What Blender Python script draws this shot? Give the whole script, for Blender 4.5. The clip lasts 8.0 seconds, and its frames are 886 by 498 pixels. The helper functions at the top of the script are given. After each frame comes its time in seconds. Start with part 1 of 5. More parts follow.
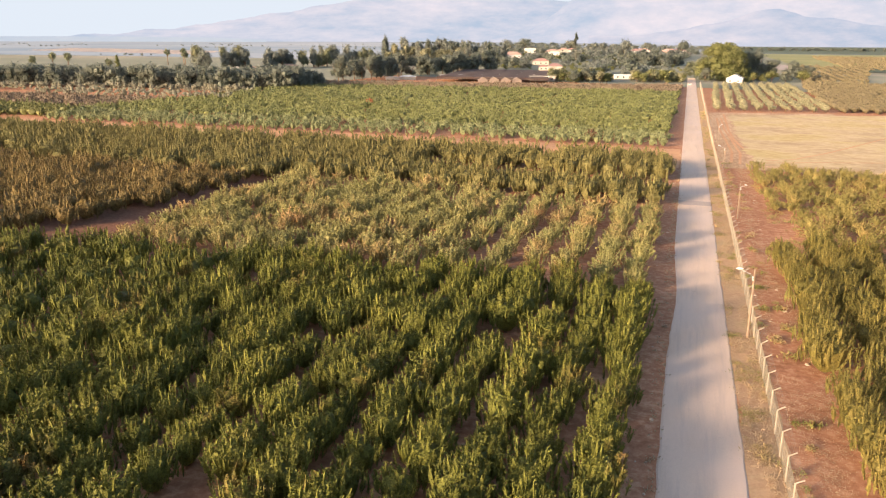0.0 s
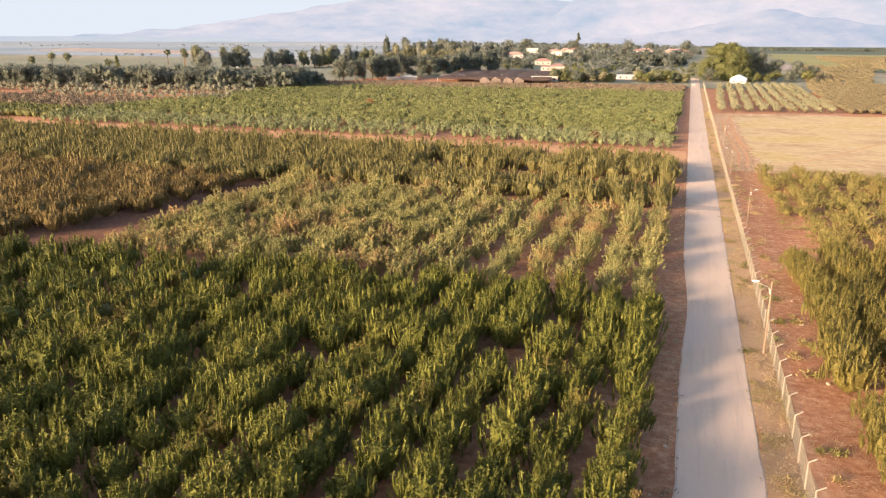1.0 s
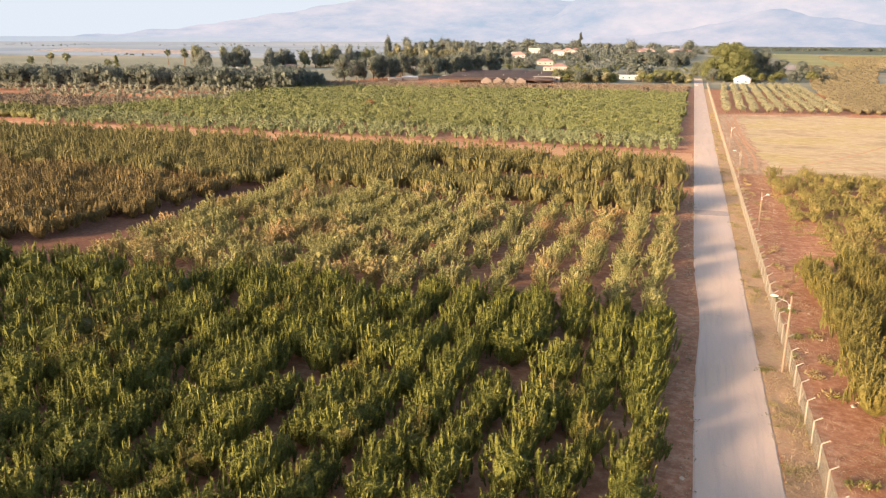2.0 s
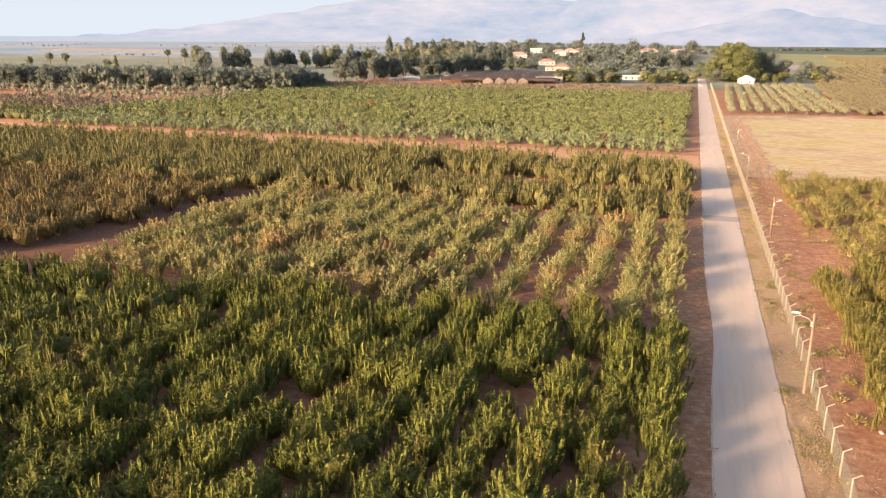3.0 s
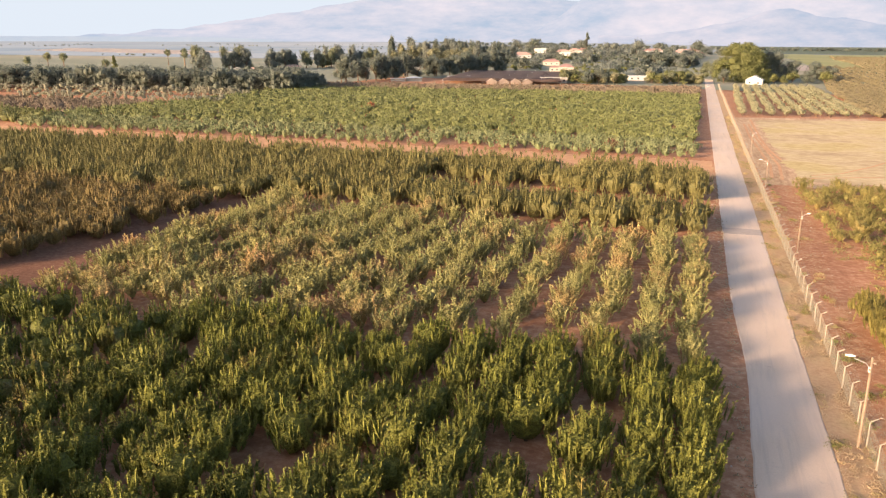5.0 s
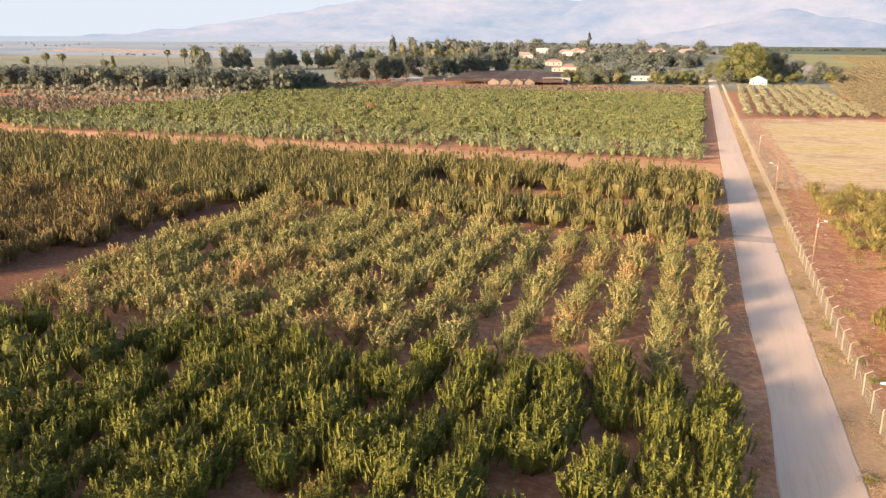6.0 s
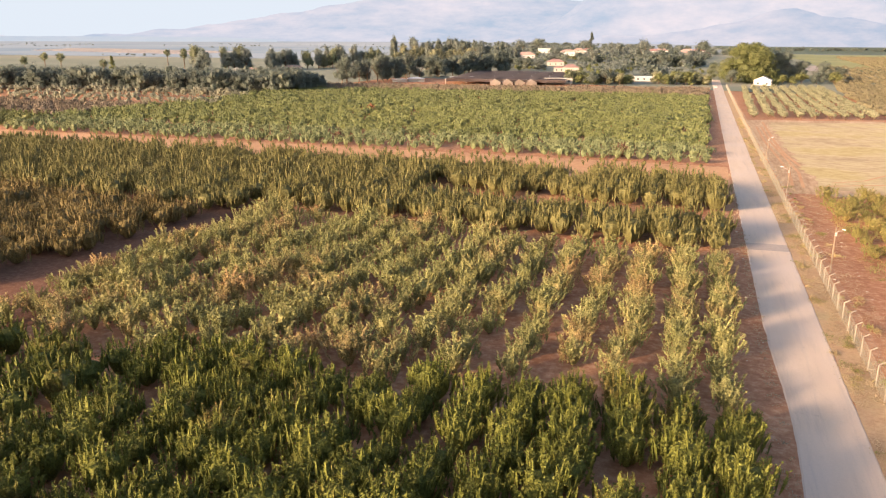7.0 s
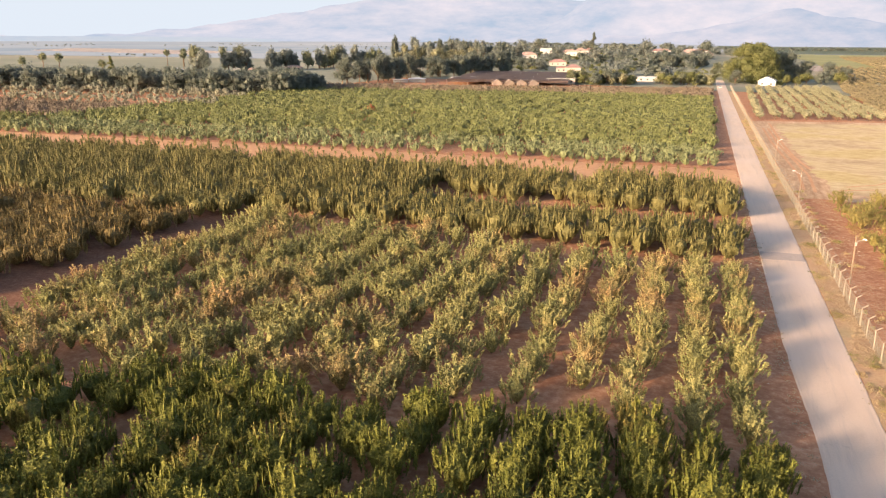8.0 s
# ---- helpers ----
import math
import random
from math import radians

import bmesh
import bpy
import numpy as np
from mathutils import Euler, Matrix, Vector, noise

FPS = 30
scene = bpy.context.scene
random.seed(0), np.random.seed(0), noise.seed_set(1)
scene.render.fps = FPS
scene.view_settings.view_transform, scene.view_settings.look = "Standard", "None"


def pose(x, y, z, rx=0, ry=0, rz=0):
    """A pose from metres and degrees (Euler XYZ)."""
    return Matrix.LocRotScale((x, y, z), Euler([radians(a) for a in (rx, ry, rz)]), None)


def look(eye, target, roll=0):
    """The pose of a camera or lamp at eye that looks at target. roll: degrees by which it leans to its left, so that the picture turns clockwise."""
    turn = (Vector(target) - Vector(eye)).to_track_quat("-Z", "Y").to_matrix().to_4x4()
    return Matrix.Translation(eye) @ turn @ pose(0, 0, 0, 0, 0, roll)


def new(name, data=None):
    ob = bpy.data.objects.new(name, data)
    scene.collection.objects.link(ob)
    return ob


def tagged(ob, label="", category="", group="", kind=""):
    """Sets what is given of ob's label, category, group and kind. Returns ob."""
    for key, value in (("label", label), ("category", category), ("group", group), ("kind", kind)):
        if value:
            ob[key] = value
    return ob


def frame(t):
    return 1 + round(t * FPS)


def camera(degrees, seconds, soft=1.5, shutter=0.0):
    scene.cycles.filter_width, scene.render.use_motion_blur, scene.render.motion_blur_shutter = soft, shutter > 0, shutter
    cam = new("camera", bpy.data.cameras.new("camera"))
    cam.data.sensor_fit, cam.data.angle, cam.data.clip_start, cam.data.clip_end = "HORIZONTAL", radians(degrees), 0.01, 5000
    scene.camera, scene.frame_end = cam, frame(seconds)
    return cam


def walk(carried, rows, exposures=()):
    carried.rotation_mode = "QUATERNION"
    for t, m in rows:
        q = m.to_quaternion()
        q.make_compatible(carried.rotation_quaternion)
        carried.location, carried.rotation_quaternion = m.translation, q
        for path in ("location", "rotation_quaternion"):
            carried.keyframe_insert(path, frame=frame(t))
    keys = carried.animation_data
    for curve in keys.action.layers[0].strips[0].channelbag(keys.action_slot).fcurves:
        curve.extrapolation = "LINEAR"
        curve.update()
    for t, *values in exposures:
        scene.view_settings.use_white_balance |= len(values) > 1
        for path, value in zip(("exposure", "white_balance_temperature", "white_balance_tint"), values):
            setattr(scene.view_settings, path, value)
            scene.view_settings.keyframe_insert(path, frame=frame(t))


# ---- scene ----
# ---------------------------------------------------------------- camera
cam = camera(60.29, 8.0, soft=1.2)
PATH = [
    (0.0, pose(-0.220, 0.000, 27.000, 74.648, -0.2, 17.401)),
    (0.5, pose(-0.715, 1.864, 26.996, 74.647, -0.2, 17.466)),
    (1.0, pose(-1.220, 3.754, 26.992, 74.647, -0.2, 17.531)),
    (1.5, pose(-1.737, 5.668, 26.988, 74.646, -0.2, 17.596)),
    (3.0, pose(-3.350, 11.561, 26.977, 74.645, -0.2, 17.785)),
    (3.5, pose(-3.910, 13.575, 26.973, 74.644, -0.2, 17.846)),
    (4.0, pose(-4.480, 15.615, 26.969, 74.643, -0.2, 17.907)),
    (4.5, pose(-5.061, 17.679, 26.965, 74.643, -0.2, 17.967)),
    (6.0, pose(-6.868, 24.022, 26.953, 74.641, -0.2, 18.144)),
    (6.5, pose(-7.492, 26.187, 26.949, 74.640, -0.2, 18.202)),
    (7.0, pose(-8.127, 28.376, 26.945, 74.640, -0.2, 18.259)),
    (7.5, pose(-8.773, 30.590, 26.941, 74.639, -0.2, 18.315)),
    (8.0, pose(-9.429, 32.830, 26.938, 74.638, -0.2, 18.371)),
]
walk(cam, PATH, [(0.0, 1.66, 7300, 18), (8.0, 1.66, 7300, 18)])

# ---------------------------------------------------------------- light
SUN_EL, SUN_AZ = radians(13.2), radians(217)      # azimuth clockwise from +y
world = bpy.data.worlds.new("sky")
scene.world = world
world.use_nodes = True
wn = world.node_tree.nodes
sky = wn.new("ShaderNodeTexSky")
sky.sky_type, sky.sun_disc = "NISHITA", False
sky.sun_elevation, sky.sun_rotation = SUN_EL, SUN_AZ
sky.air_density, sky.dust_density, sky.ozone_density = 1.0, 2.5, 1.5
wn["Background"].inputs["Strength"].default_value = 0.11
world.node_tree.links.new(sky.outputs["Color"], wn["Background"].inputs["Color"])

sun_data = bpy.data.lights.new("sun", "SUN")
sun_data.energy, sun_data.angle, sun_data.color = 4.4, radians(8.0), (1.0, 0.77, 0.53)
sun = new("sun", sun_data)
to_sun = Vector((math.sin(SUN_AZ) * math.cos(SUN_EL), math.cos(SUN_AZ) * math.cos(SUN_EL), math.sin(SUN_EL)))
sun.matrix_world = look(to_sun * 100, (0, 0, 0))


# ---------------------------------------------------------------- the lie of the land
def land(x, y):
    """Height of the ground: falls gently to the road side and ahead, and levels out far away."""
    x, y = np.asarray(x, float), np.asarray(y, float)
    sx = np.where(x < 0, 300 * np.tanh(x / 300), 150 * np.tanh(x / 150))
    u = np.clip((y - 560) / 500, 0, 1)
    return -0.0231 * sx - 0.007 * 300 * np.tanh(y / 300) + 9 * u * u * (3 - 2 * u)


# ---------------------------------------------------------------- materials
def mat(name):
    m = bpy.data.materials.new(name)
    m.use_nodes = True
    nt = m.node_tree
    return m, nt, nt.nodes["Principled BSDF"]


def noise_node(nt, scale, detail=4.0, rough=0.6, stretch=None):
    geo = nt.nodes.new("ShaderNodeNewGeometry")
    n = nt.nodes.new("ShaderNodeTexNoise")
    n.inputs["Scale"].default_value, n.inputs["Detail"].default_value, n.inputs["Roughness"].default_value = scale, detail, rough
    if stretch:
        mp = nt.nodes.new("ShaderNodeMapping")
        mp.inputs["Scale"].default_value = stretch[:3]
        if len(stretch) > 3:
            mp.inputs["Rotation"].default_value = (0, 0, radians(stretch[3]))
        nt.links.new(geo.outputs["Position"], mp.inputs["Vector"])
        nt.links.new(mp.outputs["Vector"], n.inputs["Vector"])
    else:
        nt.links.new(geo.outputs["Position"], n.inputs["Vector"])
    return n.outputs["Fac"]


def ramp(nt, fac, stops):
    r = nt.nodes.new("ShaderNodeValToRGB")
    els = r.color_ramp.elements
    while len(els) < len(stops):
        els.new(0.5)
    for e, (p, c) in zip(els, stops):
        e.position, e.color = p, (*c, 1)
    nt.links.new(fac, r.inputs["Fac"])
    return r.outputs["Color"]


def blend(nt, fac, a, b, kind="MIX"):
    n = nt.nodes.new("ShaderNodeMix")
    n.data_type, n.blend_type = "RGBA", kind
    for sock, v in ((n.inputs[0], fac), (n.inputs[6], a), (n.inputs[7], b)):
        if isinstance(v, (int, float)):
            sock.default_value = v
        elif isinstance(v, tuple):
            sock.default_value = (*v, 1)
        else:
            nt.links.new(v, sock)
    return n.outputs[2]


def relief(nt, bsdf, fac, strength, distance):
    b = nt.nodes.new("ShaderNodeBump")
    b.inputs["Strength"].default_value, b.inputs["Distance"].default_value = strength, distance
    nt.links.new(fac, b.inputs["Height"])
    nt.links.new(b.outputs["Normal"], bsdf.inputs["Normal"])


def ground_mat(name, big, small, big_scale, small_scale, rough=0.95, bump=0.08, stretch=None, mixing=0.5):
    """Earth, grass or stubble: patches at two sizes. big, small: ramps of colours."""
    m, nt, b = mat(name)
    f1 = noise_node(nt, big_scale, 5, 0.6, stretch)
    f2 = noise_node(nt, small_scale, 6, 0.7, stretch)
    c = blend(nt, mixing, ramp(nt, f1, big), ramp(nt, f2, small))
    nt.links.new(c, b.inputs["Base Color"])
    b.inputs["Roughness"].default_value = rough
    b.inputs["Specular IOR Level"].default_value = 0.15
    relief(nt, b, f2, 0.6, bump)
    return m


def foliage_mat(name, dark, mid, light, patch=0.22, dry=None, dry_at=0.7, clear=0.2, rough=0.55, grain=7.0):
    """Leaves: each leaf varies a little, each tree a little more, patches of the plot too."""
    mottle = 0.45 if grain > 5 else 0.22
    m, nt, b = mat(name)
    geo = nt.nodes.new("ShaderNodeNewGeometry")
    info = nt.nodes.new("ShaderNodeObjectInfo")
    leaf = ramp(nt, geo.outputs["Random Per Island"], [(0.0, dark), (0.5, mid), (1.0, light)])
    plot = noise_node(nt, patch, 3, 0.6)
    c = blend(nt, ramp(nt, plot, [(0.36, (0, 0, 0)), (0.66, (0.75, 0.75, 0.75))]), leaf, light)
    c = blend(nt, 0.35, c, ramp(nt, info.outputs["Random"], [(0.0, dark), (0.5, mid), (1.0, light)]))
    if dry:
        spread = noise_node(nt, patch * 0.55, 4, 0.75)
        c = blend(nt, ramp(nt, spread, [(dry_at - 0.06, (0, 0, 0)), (dry_at + 0.08, (1, 1, 1))]), c, dry)
    fine = noise_node(nt, grain, 3, 0.7)
    c = blend(nt, 1.0, c, ramp(nt, fine, [(0.34, (1 - mottle,) * 3), (0.5, (1.0, 1.0, 1.0)), (0.66, (1 + mottle, 1 + 0.95 * mottle, 1 + 0.8 * mottle))]), "MULTIPLY")
    nt.links.new(c, b.inputs["Base Color"])
    b.inputs["Roughness"].default_value = rough
    b.inputs["Specular IOR Level"].default_value = 0.2
    relief(nt, b, fine, 0.8, min(0.13, 0.9 / grain))
    tr = nt.nodes.new("ShaderNodeBsdfTranslucent")
    nt.links.new(c, tr.inputs["Color"])
    mix = nt.nodes.new("ShaderNodeMixShader")
    mix.inputs[0].default_value = clear
    nt.links.new(b.outputs[0], mix.inputs[1])
    nt.links.new(tr.outputs[0], mix.inputs[2])
    nt.links.new(mix.outputs[0], nt.nodes["Material Output"].inputs["Surface"])
    return m


def plain_mat(name, c1, c2, scale=3.0, rough=0.7, metal=0.0, bump=0.0):
    m, nt, b = mat(name)
    f = noise_node(nt, scale, 5, 0.65)
    nt.links.new(ramp(nt, f, [(0.3, c1), (0.7, c2)]), b.inputs["Base Color"])
    b.inputs["Roughness"].default_value, b.inputs["Metallic"].default_value = rough, metal
    if bump:
        relief(nt, b, f, 0.5, bump)
    return m


M = {}
M["soil"] = ground_mat("red_soil", [(0.3, (0.31, 0.138, 0.076)), (0.55, (0.42, 0.205, 0.118)), (0.75, (0.55, 0.325, 0.20))],
                       [(0.36, (0.22, 0.09, 0.048)), (0.5, (0.40, 0.195, 0.112)), (0.66, (0.64, 0.42, 0.275))], 0.11, 1.3)
# Dark soil, darkened further: the plot trees' shade is in its colour.
M["lane_shade"] = ground_mat("shaded_lane_soil", [(0.3, (0.13, 0.062, 0.040)), (0.55, (0.19, 0.092, 0.058)), (0.75, (0.25, 0.13, 0.085))],
                         [(0.36, (0.10, 0.046, 0.03)), (0.5, (0.18, 0.088, 0.055)), (0.66, (0.30, 0.17, 0.115))], 0.2, 2.2)
M["track"] = ground_mat("track_soil", [(0.3, (0.46, 0.24, 0.13)), (0.7, (0.60, 0.35, 0.20))],
                        [(0.3, (0.38, 0.19, 0.10)), (0.7, (0.62, 0.40, 0.24))], 0.12, 0.9)
M["verge"] = ground_mat("dry_verge", [(0.3, (0.34, 0.20, 0.12)), (0.5, (0.42, 0.28, 0.17)), (0.7, (0.33, 0.28, 0.15))],
                        [(0.3, (0.26, 0.15, 0.09)), (0.5, (0.46, 0.31, 0.19)), (0.7, (0.54, 0.41, 0.26))], 0.25, 3.0)
M["stubble"] = ground_mat("stubble", [(0.40, (0.33, 0.235, 0.145)), (0.47, (0.47, 0.36, 0.215)), (0.53, (0.53, 0.425, 0.24)), (0.60, (0.47, 0.37, 0.145))],
                          [(0.36, (0.34, 0.235, 0.14)), (0.5, (0.49, 0.38, 0.225)), (0.66, (0.63, 0.52, 0.355))], 0.045, 0.6, stretch=(0.6, 0.85, 1, 14))
M["margin"] = ground_mat("bare_margin", [(0.36, (0.33, 0.20, 0.12)), (0.5, (0.44, 0.29, 0.18)), (0.62, (0.56, 0.41, 0.27))],
                         [(0.36, (0.30, 0.18, 0.11)), (0.5, (0.46, 0.31, 0.20)), (0.62, (0.66, 0.50, 0.34))], 0.09, 0.8, stretch=(1.6, 0.35, 1, 6))
M["plain"] = ground_mat("far_fields", [(0.3, (0.20, 0.215, 0.18)), (0.5, (0.25, 0.265, 0.22)), (0.6, (0.40, 0.35, 0.29)), (0.7, (0.24, 0.255, 0.21))],
                        [(0.3, (0.13, 0.15, 0.10)), (0.55, (0.19, 0.20, 0.14)), (0.75, (0.26, 0.24, 0.18))], 0.004, 0.02, bump=0.0, stretch=(0.5, 2.2, 1, 8))
M["beige"] = ground_mat("bare_field", [(0.3, (0.32, 0.285, 0.265)), (0.7, (0.39, 0.34, 0.315))], [(0.3, (0.30, 0.265, 0.25)), (0.7, (0.38, 0.335, 0.31))], 0.01, 0.05, bump=0.0)
M["darkfield"] = ground_mat("dark_orchard_far", [(0.3, (0.07, 0.10, 0.075)), (0.7, (0.11, 0.14, 0.10))], [(0.3, (0.06, 0.09, 0.07)), (0.7, (0.12, 0.14, 0.10))], 0.02, 0.2, bump=0.0)
M["greenfield"] = ground_mat("green_field", [(0.35, (0.16, 0.175, 0.085)), (0.5, (0.235, 0.245, 0.12)), (0.62, (0.31, 0.30, 0.15))],
                             [(0.3, (0.15, 0.17, 0.08)), (0.7, (0.30, 0.30, 0.145))], 0.006, 0.08, stretch=(0.4, 2.6, 1, 0))

m, nt, b = mat("worn_asphalt")
f1, f2, f3 = noise_node(nt, 0.35, 4, 0.6, (1.6, 0.35, 1)), noise_node(nt, 9.0, 4, 0.7), noise_node(nt, 0.06, 3, 0.5)
c = blend(nt, 0.45, ramp(nt, f1, [(0.3, (0.52, 0.395, 0.305)), (0.7, (0.64, 0.50, 0.395))]),
          ramp(nt, f2, [(0.3, (0.48, 0.37, 0.29)), (0.7, (0.65, 0.51, 0.405))]))
f4, f5 = noise_node(nt, 1.2, 5, 0.7, (1.0, 0.06, 1)), noise_node(nt, 0.9, 6, 0.75)
c = blend(nt, ramp(nt, f4, [(0.5, (0, 0, 0)), (0.72, (0.45, 0.45, 0.45))]), c, (0.33, 0.275, 0.25))
c = blend(nt, ramp(nt, f5, [(0.60, (0, 0, 0)), (0.70, (0.35, 0.35, 0.35))]), c, (0.30, 0.25, 0.225))
c = blend(nt, ramp(nt, f3, [(0.45, (0, 0, 0)), (0.65, (0.5, 0.5, 0.5))]), c, (0.56, 0.46, 0.41))
nt.links.new(c, b.inputs["Base Color"])
b.inputs["Roughness"].default_value = 0.85
relief(nt, b, f2, 0.3, 0.01)
M["asphalt"] = m
M["patch"] = plain_mat("asphalt_patch", (0.31, 0.26, 0.235), (0.39, 0.325, 0.29), 2.0, 0.9)

M["leaf_a"] = foliage_mat("green_orchard_leaf", (0.064, 0.076, 0.017), (0.118, 0.130, 0.027), (0.172, 0.176, 0.040), 0.22, (0.20, 0.135, 0.05), 0.64, grain=7)
M["leaf_b"] = foliage_mat("pale_orchard_leaf", (0.165, 0.176, 0.070), (0.248, 0.243, 0.098), (0.330, 0.302, 0.126), 0.16, (0.40, 0.265, 0.130), 0.57)
M["leaf_c"] = foliage_mat("olive_orchard_leaf", (0.100, 0.097, 0.038), (0.148, 0.138, 0.052), (0.200, 0.178, 0.068), 0.2, grain=7)
M["leaf_d"] = foliage_mat("bronze_orchard_leaf", (0.100, 0.085, 0.036), (0.150, 0.117, 0.047), (0.21, 0.152, 0.060), 0.2, grain=7)
M["leaf_e"] = foliage_mat("far_orchard_leaf", (0.106, 0.124, 0.050), (0.136, 0.154, 0.060), (0.168, 0.184, 0.073), 0.08, grain=3.2)
M["leaf_e2"] = foliage_mat("pale_row_leaf", (0.135, 0.165, 0.080), (0.185, 0.215, 0.105), (0.245, 0.26, 0.135), 0.1, grain=4)
M["leaf_g"] = foliage_mat("loose_golden_leaf", (0.150, 0.142, 0.048), (0.205, 0.186, 0.064), (0.275, 0.232, 0.085), 0.13, (0.36, 0.235, 0.10), 0.60)
M["leaf_f"] = foliage_mat("yellow_orchard_leaf", (0.088, 0.088, 0.026), (0.138, 0.126, 0.036), (0.20, 0.165, 0.050), 0.09)
M["leaf_olive"] = foliage_mat("olive_leaf", (0.19, 0.195, 0.12), (0.245, 0.245, 0.155), (0.31, 0.30, 0.195), 0.1, clear=0.35, grain=4)
M["leaf_silver"] = foliage_mat("silver_olive_leaf", (0.20, 0.208, 0.158), (0.24, 0.246, 0.188), (0.28, 0.282, 0.218), 0.1, clear=0.4, grain=3)
# Dark far trees: distance haze is mixed into the leaf colour, paler and bluer.
M["leaf_dark_haze"] = foliage_mat("haze_paled_dark_leaf", (0.126, 0.155, 0.138), (0.164, 0.192, 0.166), (0.208, 0.232, 0.19), 0.05, clear=0.6, grain=2.2)
M["leaf_grey"] = foliage_mat("grey_tree_leaf", (0.155, 0.180, 0.120), (0.205, 0.225, 0.148), (0.26, 0.275, 0.178), 0.05, clear=0.6, grain=2)
M["leaf_big"] = foliage_mat("broad_tree_leaf", (0.105, 0.125, 0.052), (0.155, 0.172, 0.070), (0.21, 0.218, 0.095), 0.05, clear=0.45, grain=2)
# Leaf colour greyed and paled to stand in for haze over far trees.
M["leaf_haze"] = foliage_mat("haze_greyed_leaf", (0.18, 0.21, 0.198), (0.225, 0.255, 0.234), (0.275, 0.30, 0.265), 0.04, clear=0.65, grain=1.4)
M["leaf_brown"] = foliage_mat("brown_plot_leaf", (0.155, 0.122, 0.090), (0.195, 0.155, 0.115), (0.24, 0.192, 0.142), 0.05, clear=0.35, grain=3.5)
M["leaf_tan"] = foliage_mat("tan_plot_leaf", (0.145, 0.128, 0.078), (0.185, 0.162, 0.10), (0.23, 0.20, 0.125), 0.04, clear=0.35, grain=3)
M["leaf_red"] = foliage_mat("rust_leaf", (0.22, 0.09, 0.05), (0.28, 0.115, 0.06), (0.33, 0.14, 0.07), 0.1)
M["leaf_maroon"] = foliage_mat("maroon_leaf", (0.10, 0.05, 0.035), (0.14, 0.075, 0.05), (0.18, 0.10, 0.065), 0.1)
M["weed"] = foliage_mat("weed_leaf", (0.10, 0.12, 0.03), (0.16, 0.17, 0.045), (0.24, 0.22, 0.07), 0.3, (0.40, 0.30, 0.15), 0.5)
M["straw"] = foliage_mat("dry_grass", (0.28, 0.20, 0.125), (0.35, 0.265, 0.17), (0.43, 0.34, 0.225), 0.3)
M["bark"] = plain_mat("bark", (0.10, 0.065, 0.04), (0.19, 0.13, 0.085), 6, 0.9, 0, 0.02)
M["concrete"] = plain_mat("pale_concrete", (0.23, 0.20, 0.165), (0.31, 0.275, 0.23), 4, 0.85, 0, 0.01)
M["wire"] = plain_mat("dusty_wire", (0.19, 0.17, 0.135), (0.28, 0.255, 0.21), 3, 0.8, 0.0)
M["pole"] = plain_mat("weathered_wood_pole", (0.17, 0.12, 0.085), (0.26, 0.19, 0.14), 5, 0.9, 0, 0.01)
M["steel"] = plain_mat("galvanised_steel", (0.55, 0.55, 0.54), (0.68, 0.68, 0.66), 4, 0.45, 0.6)
M["lampglass"] = plain_mat("lamp_cover", (0.78, 0.78, 0.76), (0.86, 0.86, 0.84), 4, 0.3)
M["white"] = plain_mat("white_render", (0.37, 0.365, 0.36), (0.46, 0.455, 0.45), 0.8, 0.85)
M["cream"] = plain_mat("cream_render", (0.31, 0.29, 0.265), (0.39, 0.365, 0.335), 0.8, 0.85)
M["redroof"] = plain_mat("red_tile_roof", (0.22, 0.135, 0.13), (0.29, 0.18, 0.168), 1.2, 0.85)
M["pinkroof"] = plain_mat("faded_tile_roof", (0.33, 0.215, 0.19), (0.42, 0.28, 0.245), 1.2, 0.85)
M["whiteroof"] = plain_mat("pale_sheet_roof", (0.46, 0.48, 0.51), (0.60, 0.62, 0.65), 1.0, 0.5)
M["glass"] = plain_mat("window_glass", (0.04, 0.05, 0.06), (0.07, 0.08, 0.09), 1.0, 0.12)
M["net"] = plain_mat("brown_shade_net", (0.125, 0.092, 0.09), (0.17, 0.128, 0.122), 0.12, 0.95)
M["tent"] = plain_mat("pale_brown_net", (0.33, 0.27, 0.24), (0.42, 0.35, 0.31), 0.3, 0.95)
M["stone"] = plain_mat("pale_stone", (0.42, 0.32, 0.24), (0.56, 0.46, 0.36), 3, 0.9, 0, 0.02)


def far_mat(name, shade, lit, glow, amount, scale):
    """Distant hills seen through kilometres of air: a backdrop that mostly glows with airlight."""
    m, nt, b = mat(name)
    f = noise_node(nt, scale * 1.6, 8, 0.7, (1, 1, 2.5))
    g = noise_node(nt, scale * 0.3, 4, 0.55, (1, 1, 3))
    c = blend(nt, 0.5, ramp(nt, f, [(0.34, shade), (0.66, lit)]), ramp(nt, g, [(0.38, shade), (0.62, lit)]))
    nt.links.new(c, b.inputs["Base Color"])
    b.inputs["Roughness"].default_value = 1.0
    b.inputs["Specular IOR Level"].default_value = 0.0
    # The haze is painted: emission and pale colours stand in for airlight.
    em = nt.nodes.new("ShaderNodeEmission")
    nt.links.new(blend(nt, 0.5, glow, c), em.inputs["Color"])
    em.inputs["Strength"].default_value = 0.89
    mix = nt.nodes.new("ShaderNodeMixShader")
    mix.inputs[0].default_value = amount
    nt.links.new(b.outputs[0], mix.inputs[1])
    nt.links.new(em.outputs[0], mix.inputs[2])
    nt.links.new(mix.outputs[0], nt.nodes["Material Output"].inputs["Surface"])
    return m


